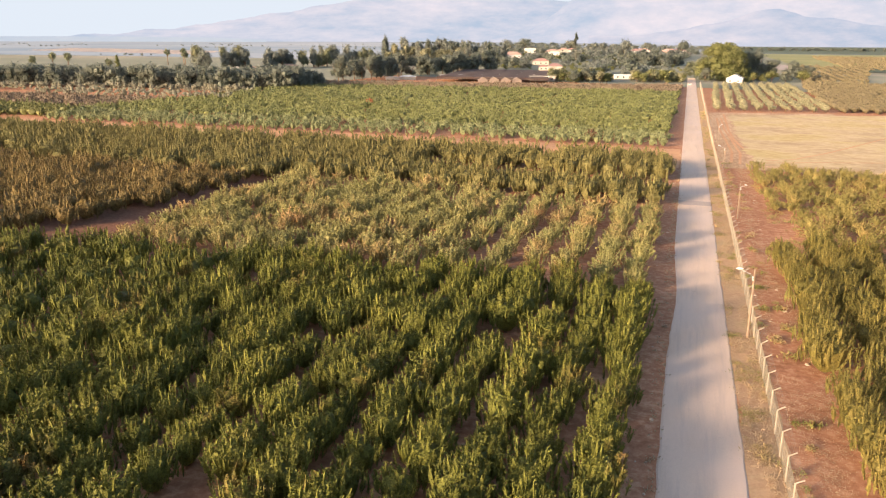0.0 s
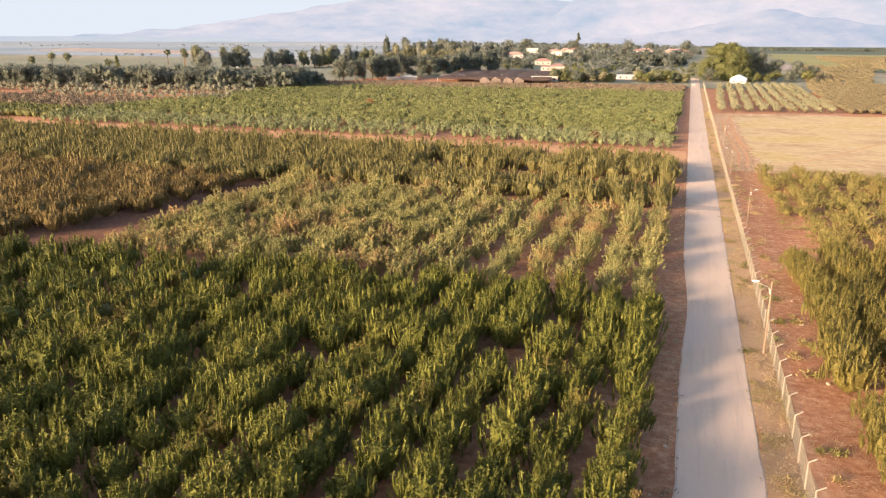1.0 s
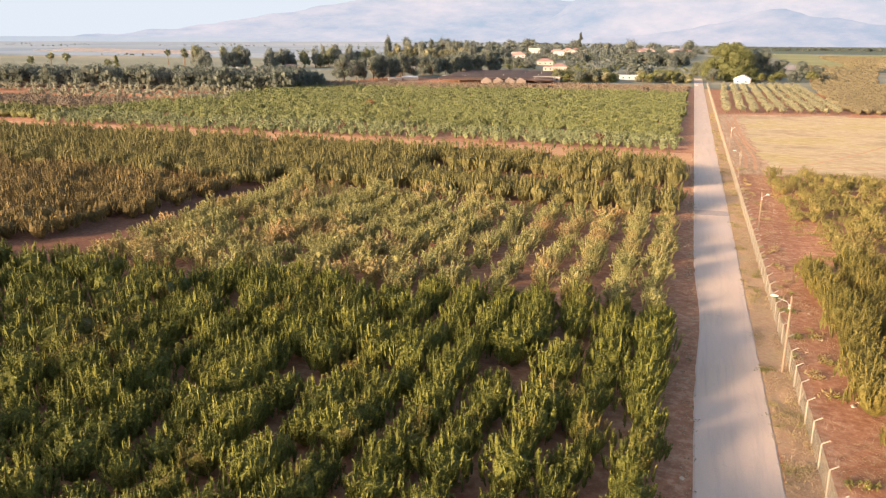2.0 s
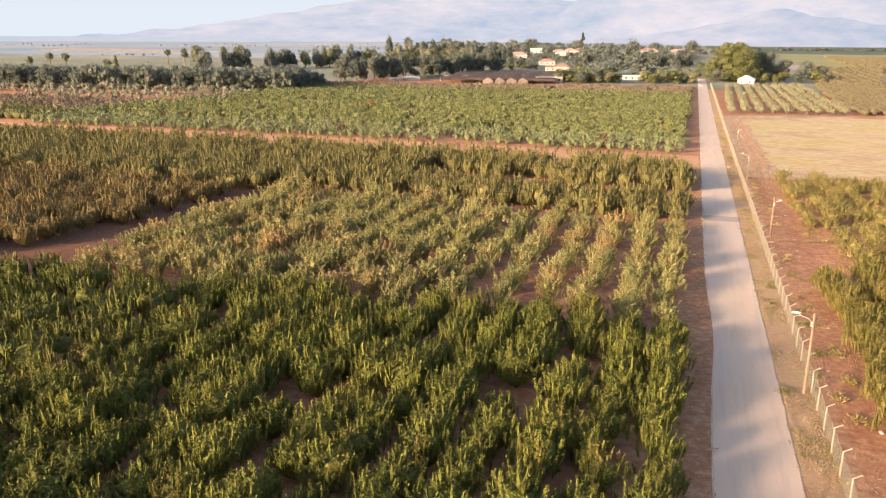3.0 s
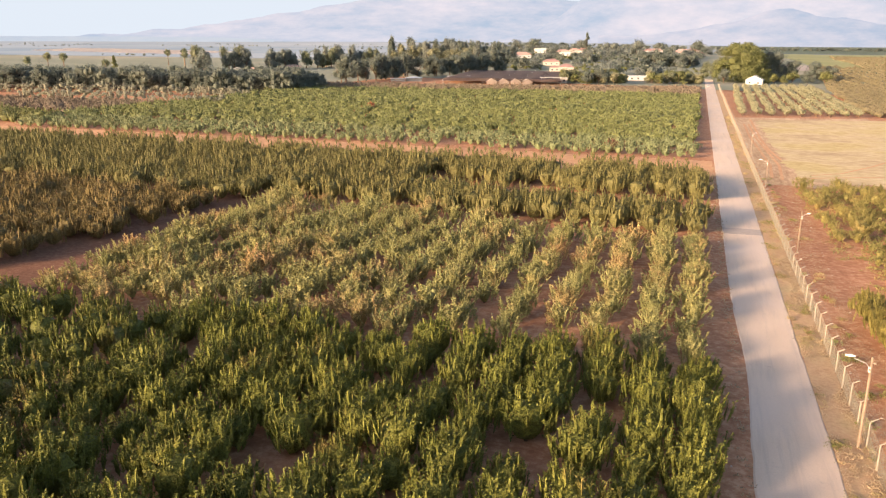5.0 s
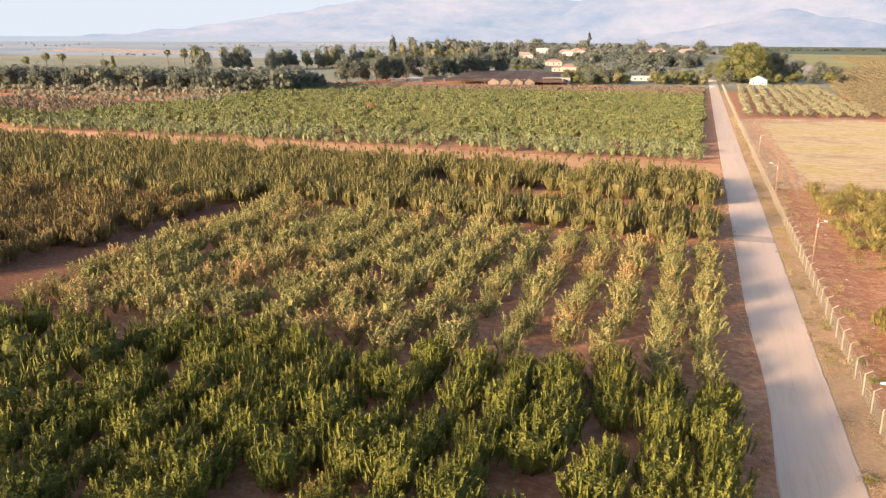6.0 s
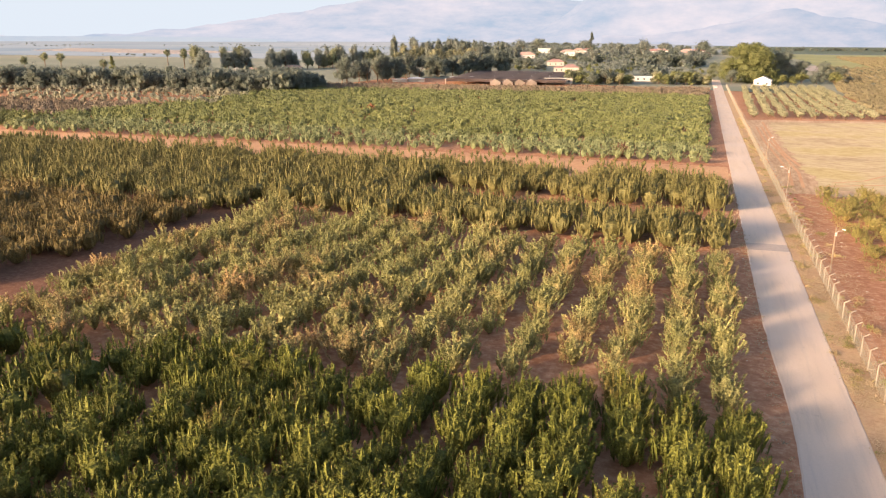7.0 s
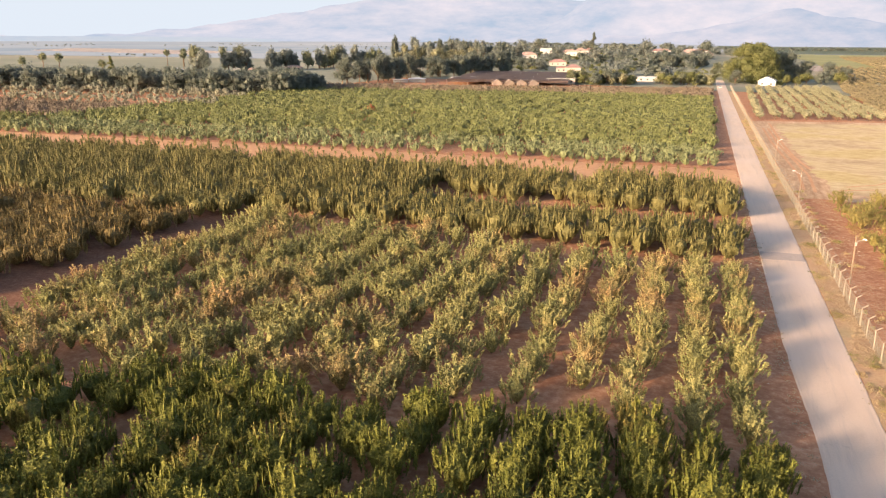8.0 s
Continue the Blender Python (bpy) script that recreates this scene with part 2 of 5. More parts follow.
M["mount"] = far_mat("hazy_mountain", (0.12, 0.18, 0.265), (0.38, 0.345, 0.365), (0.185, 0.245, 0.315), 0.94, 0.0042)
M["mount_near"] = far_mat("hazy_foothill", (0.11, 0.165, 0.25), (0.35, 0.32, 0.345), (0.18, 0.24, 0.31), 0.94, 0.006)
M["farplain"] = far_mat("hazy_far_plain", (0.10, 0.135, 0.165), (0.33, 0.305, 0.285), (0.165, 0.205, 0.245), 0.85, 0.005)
M["sky"] = far_mat("sky_haze", (0.245, 0.304, 0.362), (0.255, 0.312, 0.368), (0.25, 0.308, 0.365), 1.0, 0.0003)
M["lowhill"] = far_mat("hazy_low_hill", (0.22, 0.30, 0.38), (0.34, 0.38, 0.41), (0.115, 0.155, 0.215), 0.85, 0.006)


# ---------------------------------------------------------------- building helpers
def part(name, bm, material, parent, label=""):
    me = bpy.data.meshes.new(name)
    bm.to_mesh(me)
    bm.free()
    me.materials.append(material)
    ob = new(name, me)
    ob.parent = parent
    if label:
        ob["label"] = label
    return ob


def mesh_part(name, me, parent=None):
    ob = new(name, me)
    ob.parent = parent
    return ob


def box(bm, x0, x1, y0, y1, z0, z1, m=None):
    vs = [bm.verts.new(m @ Vector(c) if m else c) for c in
          ((x0, y0, z0), (x1, y0, z0), (x1, y1, z0), (x0, y1, z0), (x0, y0, z1), (x1, y0, z1), (x1, y1, z1), (x0, y1, z1))]
    for f in ((3, 2, 1, 0), (4, 5, 6, 7), (0, 1, 5, 4), (1, 2, 6, 5), (2, 3, 7, 6), (3, 0, 4, 7)):
        bm.faces.new([vs[i] for i in f])


def tube(bm, pts, radii, sides=6):
    """A tapered tube through pts."""
    rings = []
    for i, p in enumerate(pts):
        p = Vector(p)
        d = (Vector(pts[min(i + 1, len(pts) - 1)]) - Vector(pts[max(i - 1, 0)])).normalized()
        u = d.orthogonal().normalized()
        w = d.cross(u)
        rings.append([bm.verts.new(p + (u * math.cos(a) + w * math.sin(a)) * radii[i])
                      for a in (2 * math.pi * k / sides for k in range(sides))])
    for a, b2 in zip(rings, rings[1:]):
        for k in range(sides):
            bm.faces.new((a[k], a[(k + 1) % sides], b2[(k + 1) % sides], b2[k]))
    bm.faces.new(rings[0][::-1])
    bm.faces.new(rings[-1])


def quad_mesh(name, quads, material, stems=None, stem_material=None):
    """A mesh of loose quads (n, 4, 3); stems are further quads in another material."""
    q = np.asarray(quads, np.float32).reshape(-1, 4, 3)
    n1 = len(q)
    if stems is not None and len(stems):
        q = np.concatenate([q, np.asarray(stems, np.float32).reshape(-1, 4, 3)])
    n = len(q)
    me = bpy.data.meshes.new(name)
    me.vertices.add(n * 4)
    me.vertices.foreach_set("co", q.ravel())
    me.loops.add(n * 4)
    me.loops.foreach_set("vertex_index", np.arange(n * 4, dtype=np.int32))
    me.polygons.add(n)
    me.polygons.foreach_set("loop_start", np.arange(0, n * 4, 4, dtype=np.int32))
    me.materials.append(material)
    if n > n1:
        me.materials.append(stem_material)
        idx = np.zeros(n, np.int32)
        idx[n1:] = 1
        me.polygons.foreach_set("material_index", idx)
    me.update(calc_edges=True)
    return me


def unit(v):
    return v / np.maximum(np.linalg.norm(v, axis=-1, keepdims=True), 1e-9)


def blades(rng, at, out, side, size, width):
    """Leaf blades (n, 4, 3) that start at `at`, point along `out` and lie flat along `side`."""
    out, side = unit(out), unit(side)
    s = size * rng.uniform(0.7, 1.3, (len(at), 1))
    w = width * rng.uniform(0.75, 1.25, (len(at), 1))
    mid = at + out * s * 0.45
    return np.stack([at, mid + side * w * 0.5, at + out * s, mid - side * w * 0.5], 1)


def leaves(rng, at, out, size, width):
    """Leaves that stick out every way."""
    return blades(rng, at, out, np.cross(unit(out), rng.normal(size=at.shape)), size, width)


def shingled(rng, at, normal, size, width, loose=0.45):
    """Leaves that lie like scales on a crown whose surface faces along `normal`."""
    n = unit(unit(normal) + rng.normal(0, loose, at.shape))
    side = unit(np.cross(n, rng.normal(size=at.shape)))
    out = np.cross(side, n)
    out = np.where(out[:, 2:] < -0.35, -out, out)
    return blades(rng, at, out, side, size, width)


def lump(centre, rx, rz):
    """A closed lump of a few quads, the dense inside of a crown's lobe."""
    q = []
    ring = lambda v, k: np.array(centre) + np.array([math.cos(k * 1.2566) * math.sin(v) * rx, math.sin(k * 1.2566) * math.sin(v) * rx, math.cos(v) * rz])
    lat = (0.08, 1.0, 2.1, 3.06)
    for i in range(3):
        for k in range(5):
            q.append([ring(lat[i + 1], k), ring(lat[i + 1], k + 1), ring(lat[i], k + 1), ring(lat[i], k)])
    return np.asarray(q)


def plumes(rng, foot, tip, rad, sides=4, rings=5, rag=0.25):
    """Leafy shoots as ragged closed tubes, full in the middle and blunt at the tip: (n, 4, 3)."""
    n = len(foot)
    ax = tip - foot
    d = unit(ax)
    u = unit(np.cross(d, np.array([0.31, 0.93, 0.2])))
    w = np.cross(d, u)
    t = np.linspace(0, 1, rings)
    prof = np.interp(t, [0, 0.15, 0.5, 0.85, 1], [0.45, 0.8, 1.0, 0.8, 0.18])
    ang = rng.uniform(0, 6.28, (n, 1, 1)) + np.arange(sides) * (2 * math.pi / sides) + rng.normal(0, 0.2, (n, rings, sides))
    r = rad[:, None, None] * prof[:, None] * rng.uniform(1 - rag, 1 + rag, (n, rings, sides))
    lift = np.clip(t[:, None] + rng.normal(0, 0.35 / rings, (n, rings, sides)), 0, 1.03)
    v = foot[:, None, None] + ax[:, None, None] * lift[..., None] + (u[:, None, None] * np.cos(ang)[..., None] + w[:, None, None] * np.sin(ang)[..., None]) * r[..., None]
    nx = np.roll(v, -1, 2)
    return np.stack([v[:, :-1], nx[:, :-1], nx[:, 1:], v[:, 1:]], 3).reshape(-1, 4, 3)


def plume_leaves(rng, foot, tip, rad, per, size, width, start=0.1, splay=1.5):
    """Leaves that bristle up and out from the shoots."""
    n = len(foot)
    ax = tip - foot
    d = unit(ax)[:, None]
    t = start + (1.02 - start) * rng.uniform(0, 1, (n, per)) ** 0.85
    b = rng.uniform(0, 6.28, (n, per))
    ring = np.stack([np.cos(b), np.sin(b), np.zeros_like(b)], -1)
    prof = np.interp(t, [0, 0.15, 0.5, 0.85, 1], [0.45, 0.8, 1.0, 0.8, 0.18])
    at = foot[:, None] + ax[:, None] * t[..., None] + ring * (rad[:, None] * prof * 0.85)[..., None]
    out = d * 0.85 + ring * rng.uniform(0.35, splay, t.shape)[..., None]
    side = np.cross(d, ring) + rng.normal(0, 0.6, at.shape)
    return blades(rng, at.reshape(-1, 3), out.reshape(-1, 3), side.reshape(-1, 3), size, width)


VASE_Z = (0.10, 0.28, 0.48, 0.68, 0.84, 0.95)
VASE_R = (0.42, 0.74, 0.95, 1.0, 0.80, 0.30)


def lobes_round(rng):
    """The uneven outline of a crown: a radius factor for each bearing."""
    p, q = rng.uniform(0, 6.28, 2)
    return lambda a: 1 + 0.13 * np.sin(3 * a + p) + 0.09 * np.sin(5 * a + q)


def vase_body(rng, height, radius, lobe, around, scale):
    """The dense inside of a crown, a rough vase of quads."""
    a = np.arange(around) * (2 * math.pi / around)
    v = np.zeros((len(VASE_Z), around, 3))
    for k, (z, r) in enumerate(zip(VASE_Z, VASE_R)):
        rr = radius * scale * r * lobe(a) * rng.uniform(0.86, 1.1, around)
        v[k] = np.stack([np.cos(a) * rr, np.sin(a) * rr, height * (z * 0.95) + rng.normal(0, 0.05, around)], 1)
    nx = np.roll(v, -1, 1)
    top = np.stack([v[-1, 0::2], nx[-1, 0::2], np.broadcast_to(v[-1].mean(0), (len(v[-1, 0::2]), 3)), np.roll(v[-1], 1, 0)[0::2]], 1)
    return np.concatenate([np.stack([v[:-1], nx[:-1], nx[1:], v[1:]], 2).reshape(-1, 4, 3), top])


def vase_shell(rng, height, radius, lobe, count, size, width):
    """Leaves that lie like scales on the vase and point upwards."""
    a = rng.uniform(0, 6.28, count)
    u = rng.uniform(0.12, 0.97, count) ** 0.8
    inside = rng.uniform(0, 1, count) < 0.35                  # the crown's top
    r = np.where(inside, np.sqrt(rng.uniform(0, 0.8, count)), np.interp(u, VASE_Z, VASE_R))
    z = np.where(inside, 0.99 - 0.2 * r ** 2.2, u) * height + rng.normal(0, 0.07, count)
    way = np.stack([np.cos(a), np.sin(a), np.zeros(count)], 1)
    at = way * (radius * r * lobe(a) * rng.uniform(0.88, 1.06, count))[:, None] + np.array([0, 0, 1.0]) * z[:, None]
    n = unit(way * np.where(inside, 0.5 * r, 1.0)[:, None] + np.array([0, 0, 1.0]) * np.where(inside, 1.0, np.clip((u - 0.45) * 1.8, -0.3, 1.0))[:, None])
    return shingled(rng, at, n, size, width, 0.42)


def upright_crown(rng, height, radius, shoots, per, size, width, base=0.3, wild=0.0, core=0.09, low=0.84, dome=0.3, lean=0.3, length=1.0, body=0.8,
                  shell=0, sides=3, rings=3, rag=0.35, skirt=0.4, around=10):
    """A pruned fruit tree: a dense leafy vase with upright shoots round it and over its uneven dome."""
    side = np.arange(shoots) < shoots * skirt
    n_top = shoots - int(side.sum())
    lobe = lobes_round(rng)
    a = np.where(side, np.arange(shoots) * 2.39996, rng.uniform(0, 2 * math.pi, shoots)) + rng.normal(0, 0.15, shoots)
    k = np.where(side, rng.uniform(0.86, 1.04, shoots), np.sqrt(np.clip((np.arange(shoots) - side.sum() + rng.uniform(0.1, 0.9, shoots)) / n_top, 0, 1)))
    z = np.where(side, height * rng.uniform(0.45, 0.82, shoots), height * (rng.uniform(low, 1.07, shoots) - dome * k ** 2.4))
    belly = np.where(side, np.interp(z / height, VASE_Z, VASE_R), 1.0)
    way = np.stack([np.cos(a), np.sin(a), np.zeros(shoots)], 1)
    tip = way * (radius * k * lobe(a) * belly)[:, None] + np.array([0, 0, 1.0]) * z[:, None]
    tip[:, :2] += rng.normal(0, 0.06 + wild, (shoots, 2))
    grow = unit(way * (lean * k * rng.uniform(0.3, 1.4, shoots))[:, None] + np.array([0, 0, 1.0]) + rng.normal(0, 0.07 + wild * 0.6, (shoots, 3)))
    run = np.minimum(length * rng.uniform(0.7, 1.25, shoots), np.maximum(0.35, z - base))
    foot = tip - grow * run[:, None]
    rad = core * rng.uniform(0.75, 1.3, shoots)
    q = [plumes(rng, foot, tip, rad, sides, rings, rag), plume_leaves(rng, foot, tip, rad, per, size, width), vase_body(rng, height * 0.76, radius, lobe, around, body)]
    if shell:
        q.append(vase_shell(rng, height * 0.8, radius * (body + 0.18), lobe, shell, size * 1.15, width * 1.2))
    return np.concatenate(q)


def cloud_crown(rng, blobs, per, size, width):
    """A broad crown: leaves on the outer part of several lobes. blobs: rows of x, y, z, rx, rz."""
    out_q = []
    for x, y, z, rx, rz in blobs:
        d = unit(rng.normal(size=(per, 3)))
        rr = rng.uniform(0.55, 1.08, (per, 1)) * (1 + 0.18 * np.sin(d[:, :1] * 9 + x) * np.cos(d[:, 1:2] * 8 + z))
        at = np.array([x, y, z]) + d * rr * np.array([rx, rx, rz])
        out_q.append(shingled(rng, at, d, size, width, 0.4))
        out_q.append(lump((x, y, z), rx * 0.6, rz * 0.6))
    return np.concatenate(out_q)


def stem_quads(rng, pts_list):
    """Thin limbs as crossed pairs of tapering quads; pts_list: (foot, tip, width)."""
    q = []
    for p0, p1, w in pts_list:
        p0, p1 = np.asarray(p0, float), np.asarray(p1, float)
        for s in (np.array([1, 0, 0.0]), np.array([0, 1, 0.0])):
            q.append([p0 - s * w, p0 + s * w, p1 + s * w * 0.45, p1 - s * w * 0.45])
    return np.asarray(q)


def placed(quads, x, y, z, turn, scale, rise=1.0):
    c, s = math.cos(turn) * scale, math.sin(turn) * scale
    r = np.array([[c, s, 0], [-s, c, 0], [0, 0, scale * rise]])
    return quads @ r + np.array([x, y, z])


def limbs_mesh(rng, height, radius, name="trunk", thick=0.11, fork=0.55, n=5):
    """A short trunk that forks into rising limbs, as one mesh."""
    bm = bmesh.new()
    tube(bm, [(0, 0, -0.1), (0.02, 0.01, fork * 0.5), (0, 0, fork)], [thick * 1.25, thick, thick * 0.9], 6)
    for k in range(n):
        a = 2 * math.pi * k / n + rng.uniform(-0.4, 0.4)
        r = radius * rng.uniform(0.4, 0.75)
        h = height * rng.uniform(0.5, 0.7)
        tube(bm, [(0, 0, fork * 0.8), (math.cos(a) * r * 0.6, math.sin(a) * r * 0.6, fork + (h - fork) * 0.45), (math.cos(a) * r, math.sin(a) * r, h)],
             [thick * 0.6, thick * 0.4, thick * 0.15], 5)
    me = bpy.data.meshes.new(name)
    bm.to_mesh(me)
    bm.free()
    me.materials.append(M["bark"])
    return me


def tree_kinds(rng, count, crown, leaf, height, radius, **trunk):
    """Some (crown mesh, trunk mesh) pairs to choose among."""
    return [(quad_mesh("crown", crown(rng), leaf), limbs_mesh(rng, height, radius, **trunk)) for _ in range(count)]


def stand_trees(name, kinds, spots, label, group, rng, low=0.85, high=1.15):
    """One tree thing a spot (x, y): trunk and crown under an empty."""
    for x, y in spots:
        crown, trunk = kinds[rng.integers(len(kinds))]
        root = tagged(new(name), label, "tree", group)
        root.empty_display_size = 0.3
        s = rng.uniform(low, high)
        root.matrix_basis = Matrix.LocRotScale((x, y, float(land(x, y))), Euler((0, 0, rng.uniform(0, 6.28))), (s, s, s * rng.uniform(0.92, 1.08)))
        mesh_part("trunk", trunk, root)
        mesh_part("crown", crown, root)


def plot_stuff(name, pool, spots, material, label, rng, low=0.85, high=1.15, category="orchard", stems=None):
    """Many trees of a plot in one mesh."""
    q, st = [], []
    for x, y in spots:
        s, turn, z = rng.uniform(low, high), rng.uniform(0, 6.28), float(land(x, y))
        q.append(placed(pool[rng.integers(len(pool))], x, y, z, turn, s, rng.uniform(0.9, 1.1)))
        if stems is not None:
            st.append(placed(stems, x, y, z, turn, s))
    me = quad_mesh(name, np.concatenate(q), material, np.concatenate(st) if st else None, M["bark"])
    return tagged(new(name, me), label, category, "", "stuff")


def grid_spots(x0, x1, dx, y0, y1, dy, rng, jitter=0.35, keep=None, gaps=0.04):
    """Planting spots in rows along y."""
    out = []
    for x in np.arange(x1, x0, -dx):
        for y in np.arange(y0 + rng.uniform(0, dy), y1, dy):
            px, py = x + rng.normal(0, jitter), y + rng.normal(0, jitter)
            if rng.uniform() > gaps and (keep is None or keep(px, py)):
                out.append((px, py))
    return out


def in_sight(x, y):
    """The stretch of country on the far side of the path, with a margin."""
    return x > -1.22 * y - 14


def sheet(name, x0, x1, y0, y1, nx, ny, lift, material, label, category, wobble=0.0, slant=0.0, kind="structure", far=0.0):
    """A patch of ground that follows the land, with a slightly ragged outline."""
    xs, ys = np.linspace(0, 1, nx), np.linspace(0, 1, ny)
    verts, faces = [], []
    for j, v in enumerate(ys):
        for i, u in enumerate(xs):
            x, y = x0 + (x1 - x0) * u, y0 + (y1 - y0) * v
            y += slant * (x - x1) + far * v * (x - x0)
            if wobble:
                n1 = noise.noise((x * 0.31, y * 0.23, 3.1)) + 0.5 * noise.noise((x * 0.9, y * 0.8, 9.0))
                if i in (0, nx - 1):
                    x += wobble * n1
                if j in (0, ny - 1):
                    y += wobble * n1
            verts.append((x, y, float(land(x, y)) + lift))
    for j in range(ny - 1):
        for i in range(nx - 1):
            a = j * nx + i
            faces.append((a, a + 1, a + nx + 1, a + nx))
    me = bpy.data.meshes.new(name)
    me.from_pydata(verts, [], faces)
    me.materials.append(material)
    for p in me.polygons:
        p.use_smooth = True
    return tagged(new(name, me), label, category, "", kind)


# ---------------------------------------------------------------- ground
def build_ground():
    xs = np.unique(np.concatenate([np.linspace(-4600, -700, 20), np.linspace(-700, 400, 111), np.linspace(400, 4600, 22)]))
    ys = np.unique(np.concatenate([np.linspace(-600, 0, 12), np.linspace(0, 800, 81), np.linspace(800, 4900, 30)]))
    gx, gy = np.meshgrid(xs, ys)
    gz = land(gx, gy)
    nx = len(xs)
    verts = np.stack([gx, gy, gz], -1).reshape(-1, 3)
    faces = [(j * nx + i, j * nx + i + 1, (j + 1) * nx + i + 1, (j + 1) * nx + i) for j in range(len(ys) - 1) for i in range(nx - 1)]
    me = bpy.data.meshes.new("ground")
    me.from_pydata(verts.tolist(), [], faces)
    me.materials.append(M["soil"])
    for p in me.polygons:
        p.use_smooth = True
    tagged(new("ground", me), "reddish brown farm soil with dry patches", "ground", "", "structure")


build_ground()
sheet("field_grass", -900, -203, 330, 600, 50, 30, 0.06, M["plain"], "dull green and straw fields behind the dark trees", "field")
sheet("field_plain", -2200, 1500, 520, 1500, 60, 50, 0.25, M["plain"], "wide hazy plain of olive and straw fields", "field")
# From 740 m on, this plain's haze is put into its colour and glow.
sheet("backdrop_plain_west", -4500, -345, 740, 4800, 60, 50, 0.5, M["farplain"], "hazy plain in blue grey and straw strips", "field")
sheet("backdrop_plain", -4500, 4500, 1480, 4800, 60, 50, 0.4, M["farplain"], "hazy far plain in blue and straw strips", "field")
sheet("field_green", 100, 900, 800, 1500, 30, 40, 0.5, M["greenfield"], "flat green crop fields in broad strips", "field", 6)
sheet("field_dark_far", 30, 1500, 1500, 3200, 30, 30, 0.9, M["darkfield"], "dark far orchard fields near the horizon", "field", 6)
sheet("field_dark_strip", 120, 700, 840, 905, 30, 6, 0.9, M["darkfield"], "dark hedge strip across green fields", "field", 6, 0.1)
sheet("field_straw_strip", 62, 100, 790, 880, 12, 8, 0.9, M["beige"], "pale bare strip between green fields", "field", 4, 0.1)
sheet("field_beige", -860, -560, 790, 880, 30, 10, 0.9, M["beige"], "pale bare field on the plain", "field", 8, -0.2)
sheet("field_stubble", 16.5, 180, 194, 336, 60, 60, 0.045, M["stubble"], "pale golden stubble field with faint wheel marks", "field", 3.0, 0.0, far=0.45)
sheet("field_margin", 9.2, 60, 187, 340, 30, 60, 0.02, M["margin"], "bare brown margin of the stubble field with wheel marks", "field", 1.0, 0.0, far=0.45)
sheet("farm_track", -330, -0.4, 181, 215, 160, 12, 0.02, M["track"], "bare orange soil with wheel tracks between orchard plots", "track", 0.7, 0.13)
# This sheet's dark colour carries shade of the trees beside it.
sheet("plot_lane", -92, -66, 70, 132, 30, 60, 0.03, M["lane_shade"], "lane of dark soil between two orchard plots, tree shade in its colour", "track", 1.2)
sheet("verge", 5.6, 8.6, -20, 520, 8, 240, 0.012, M["verge"], "dry grassy verge of the road", "verge", 0.35)


def build_road():
    """Asphalt with ragged edges, a real step above the soil."""
    rows, faces = [], []
    ys = np.concatenate([np.arange(-40, 260, 1.0), np.arange(260, 640, 5.0)])
    for y in ys:
        w = 0.14 * noise.noise((0, y * 0.35, 0)) + 0.05 * noise.noise((4, y * 1.7, 2))
        v = 0.12 * noise.noise((7, y * 0.3, 5)) + 0.05 * noise.noise((9, y * 1.5, 2))
        xl = 0.1 + 0.6 * math.exp(-((y - 86) / 13) ** 2) + w
        xr = 5.5 + v
        for x in (xl - 0.22, xl, 0.33 * xr + 0.67 * xl, 0.67 * xr + 0.33 * xl, xr, xr + 0.22):
            side = x in (xl - 0.22, xr + 0.22)
            lift = 0.32 * min(1.0, max(0.0, (y - 505) / 12))
            rows.append((x, y, float(land(x, y)) + lift + (-0.05 if side else 0.06 + 0.03 * (xl + 0.5 < x < xr - 0.5))))
    for j in range(len(ys) - 1):
        for i in range(5):
            a = j * 6 + i
            faces.append((a, a + 1, a + 7, a + 6))
    me = bpy.data.meshes.new("road")
    me.from_pydata(rows, [], faces)
    me.materials.append(M["asphalt"])
    tagged(new("road", me), "narrow worn grey asphalt farm road", "road", "", "structure")


build_road()
sheet("road_patch", 0.15, 5.45, 138.6, 142.6, 10, 8, 0.10, M["patch"], "darker mended strip across the road", "road", 0.25, 0.12)


# ---------------------------------------------------------------- hills
def ridge(name, az0, az1, dist, slope, material, label, depth=500, n=120, foot=-20, rough=6):
    """A hill range on an arc round the plain: slope(u) gives how steeply its crest is seen, u being x / y along the arc."""
    rows = 10
    verts, faces = [], []
    for j in range(rows):
        v = j / (rows - 1)
        for i in range(n):
            az = radians(az0 + (az1 - az0) * i / (n - 1))
            far = dist - depth * (1 - v)
            x, y = far * math.sin(az), far * math.cos(az)
            h = 27 + slope(math.tan(az)) * dist * math.cos(az)
            k = v ** 1.3
            bump_h = rough * (noise.noise((x * 0.003, v * 3, 1)) + 0.6 * noise.noise((x * 0.009, v * 5, 4)) + 0.3 * noise.noise((x * 0.03, v * 9, 8)))
            verts.append((x, y, foot + (h - foot) * k + bump_h * (0.2 + k)))
    for j in range(rows - 1):
        for i in range(n - 1):
            a = j * n + i
            faces.append((a, a + 1, a + n + 1, a + n))
    me = bpy.data.meshes.new(name)
    me.from_pydata(verts, [], faces)
    me.materials.append(material)
    for p in me.polygons:
        p.use_smooth = True
    tagged(new(name, me), label, "hill", "", "structure")


def bell(x, c, w):
    return math.exp(-((x - c) / w) ** 2)


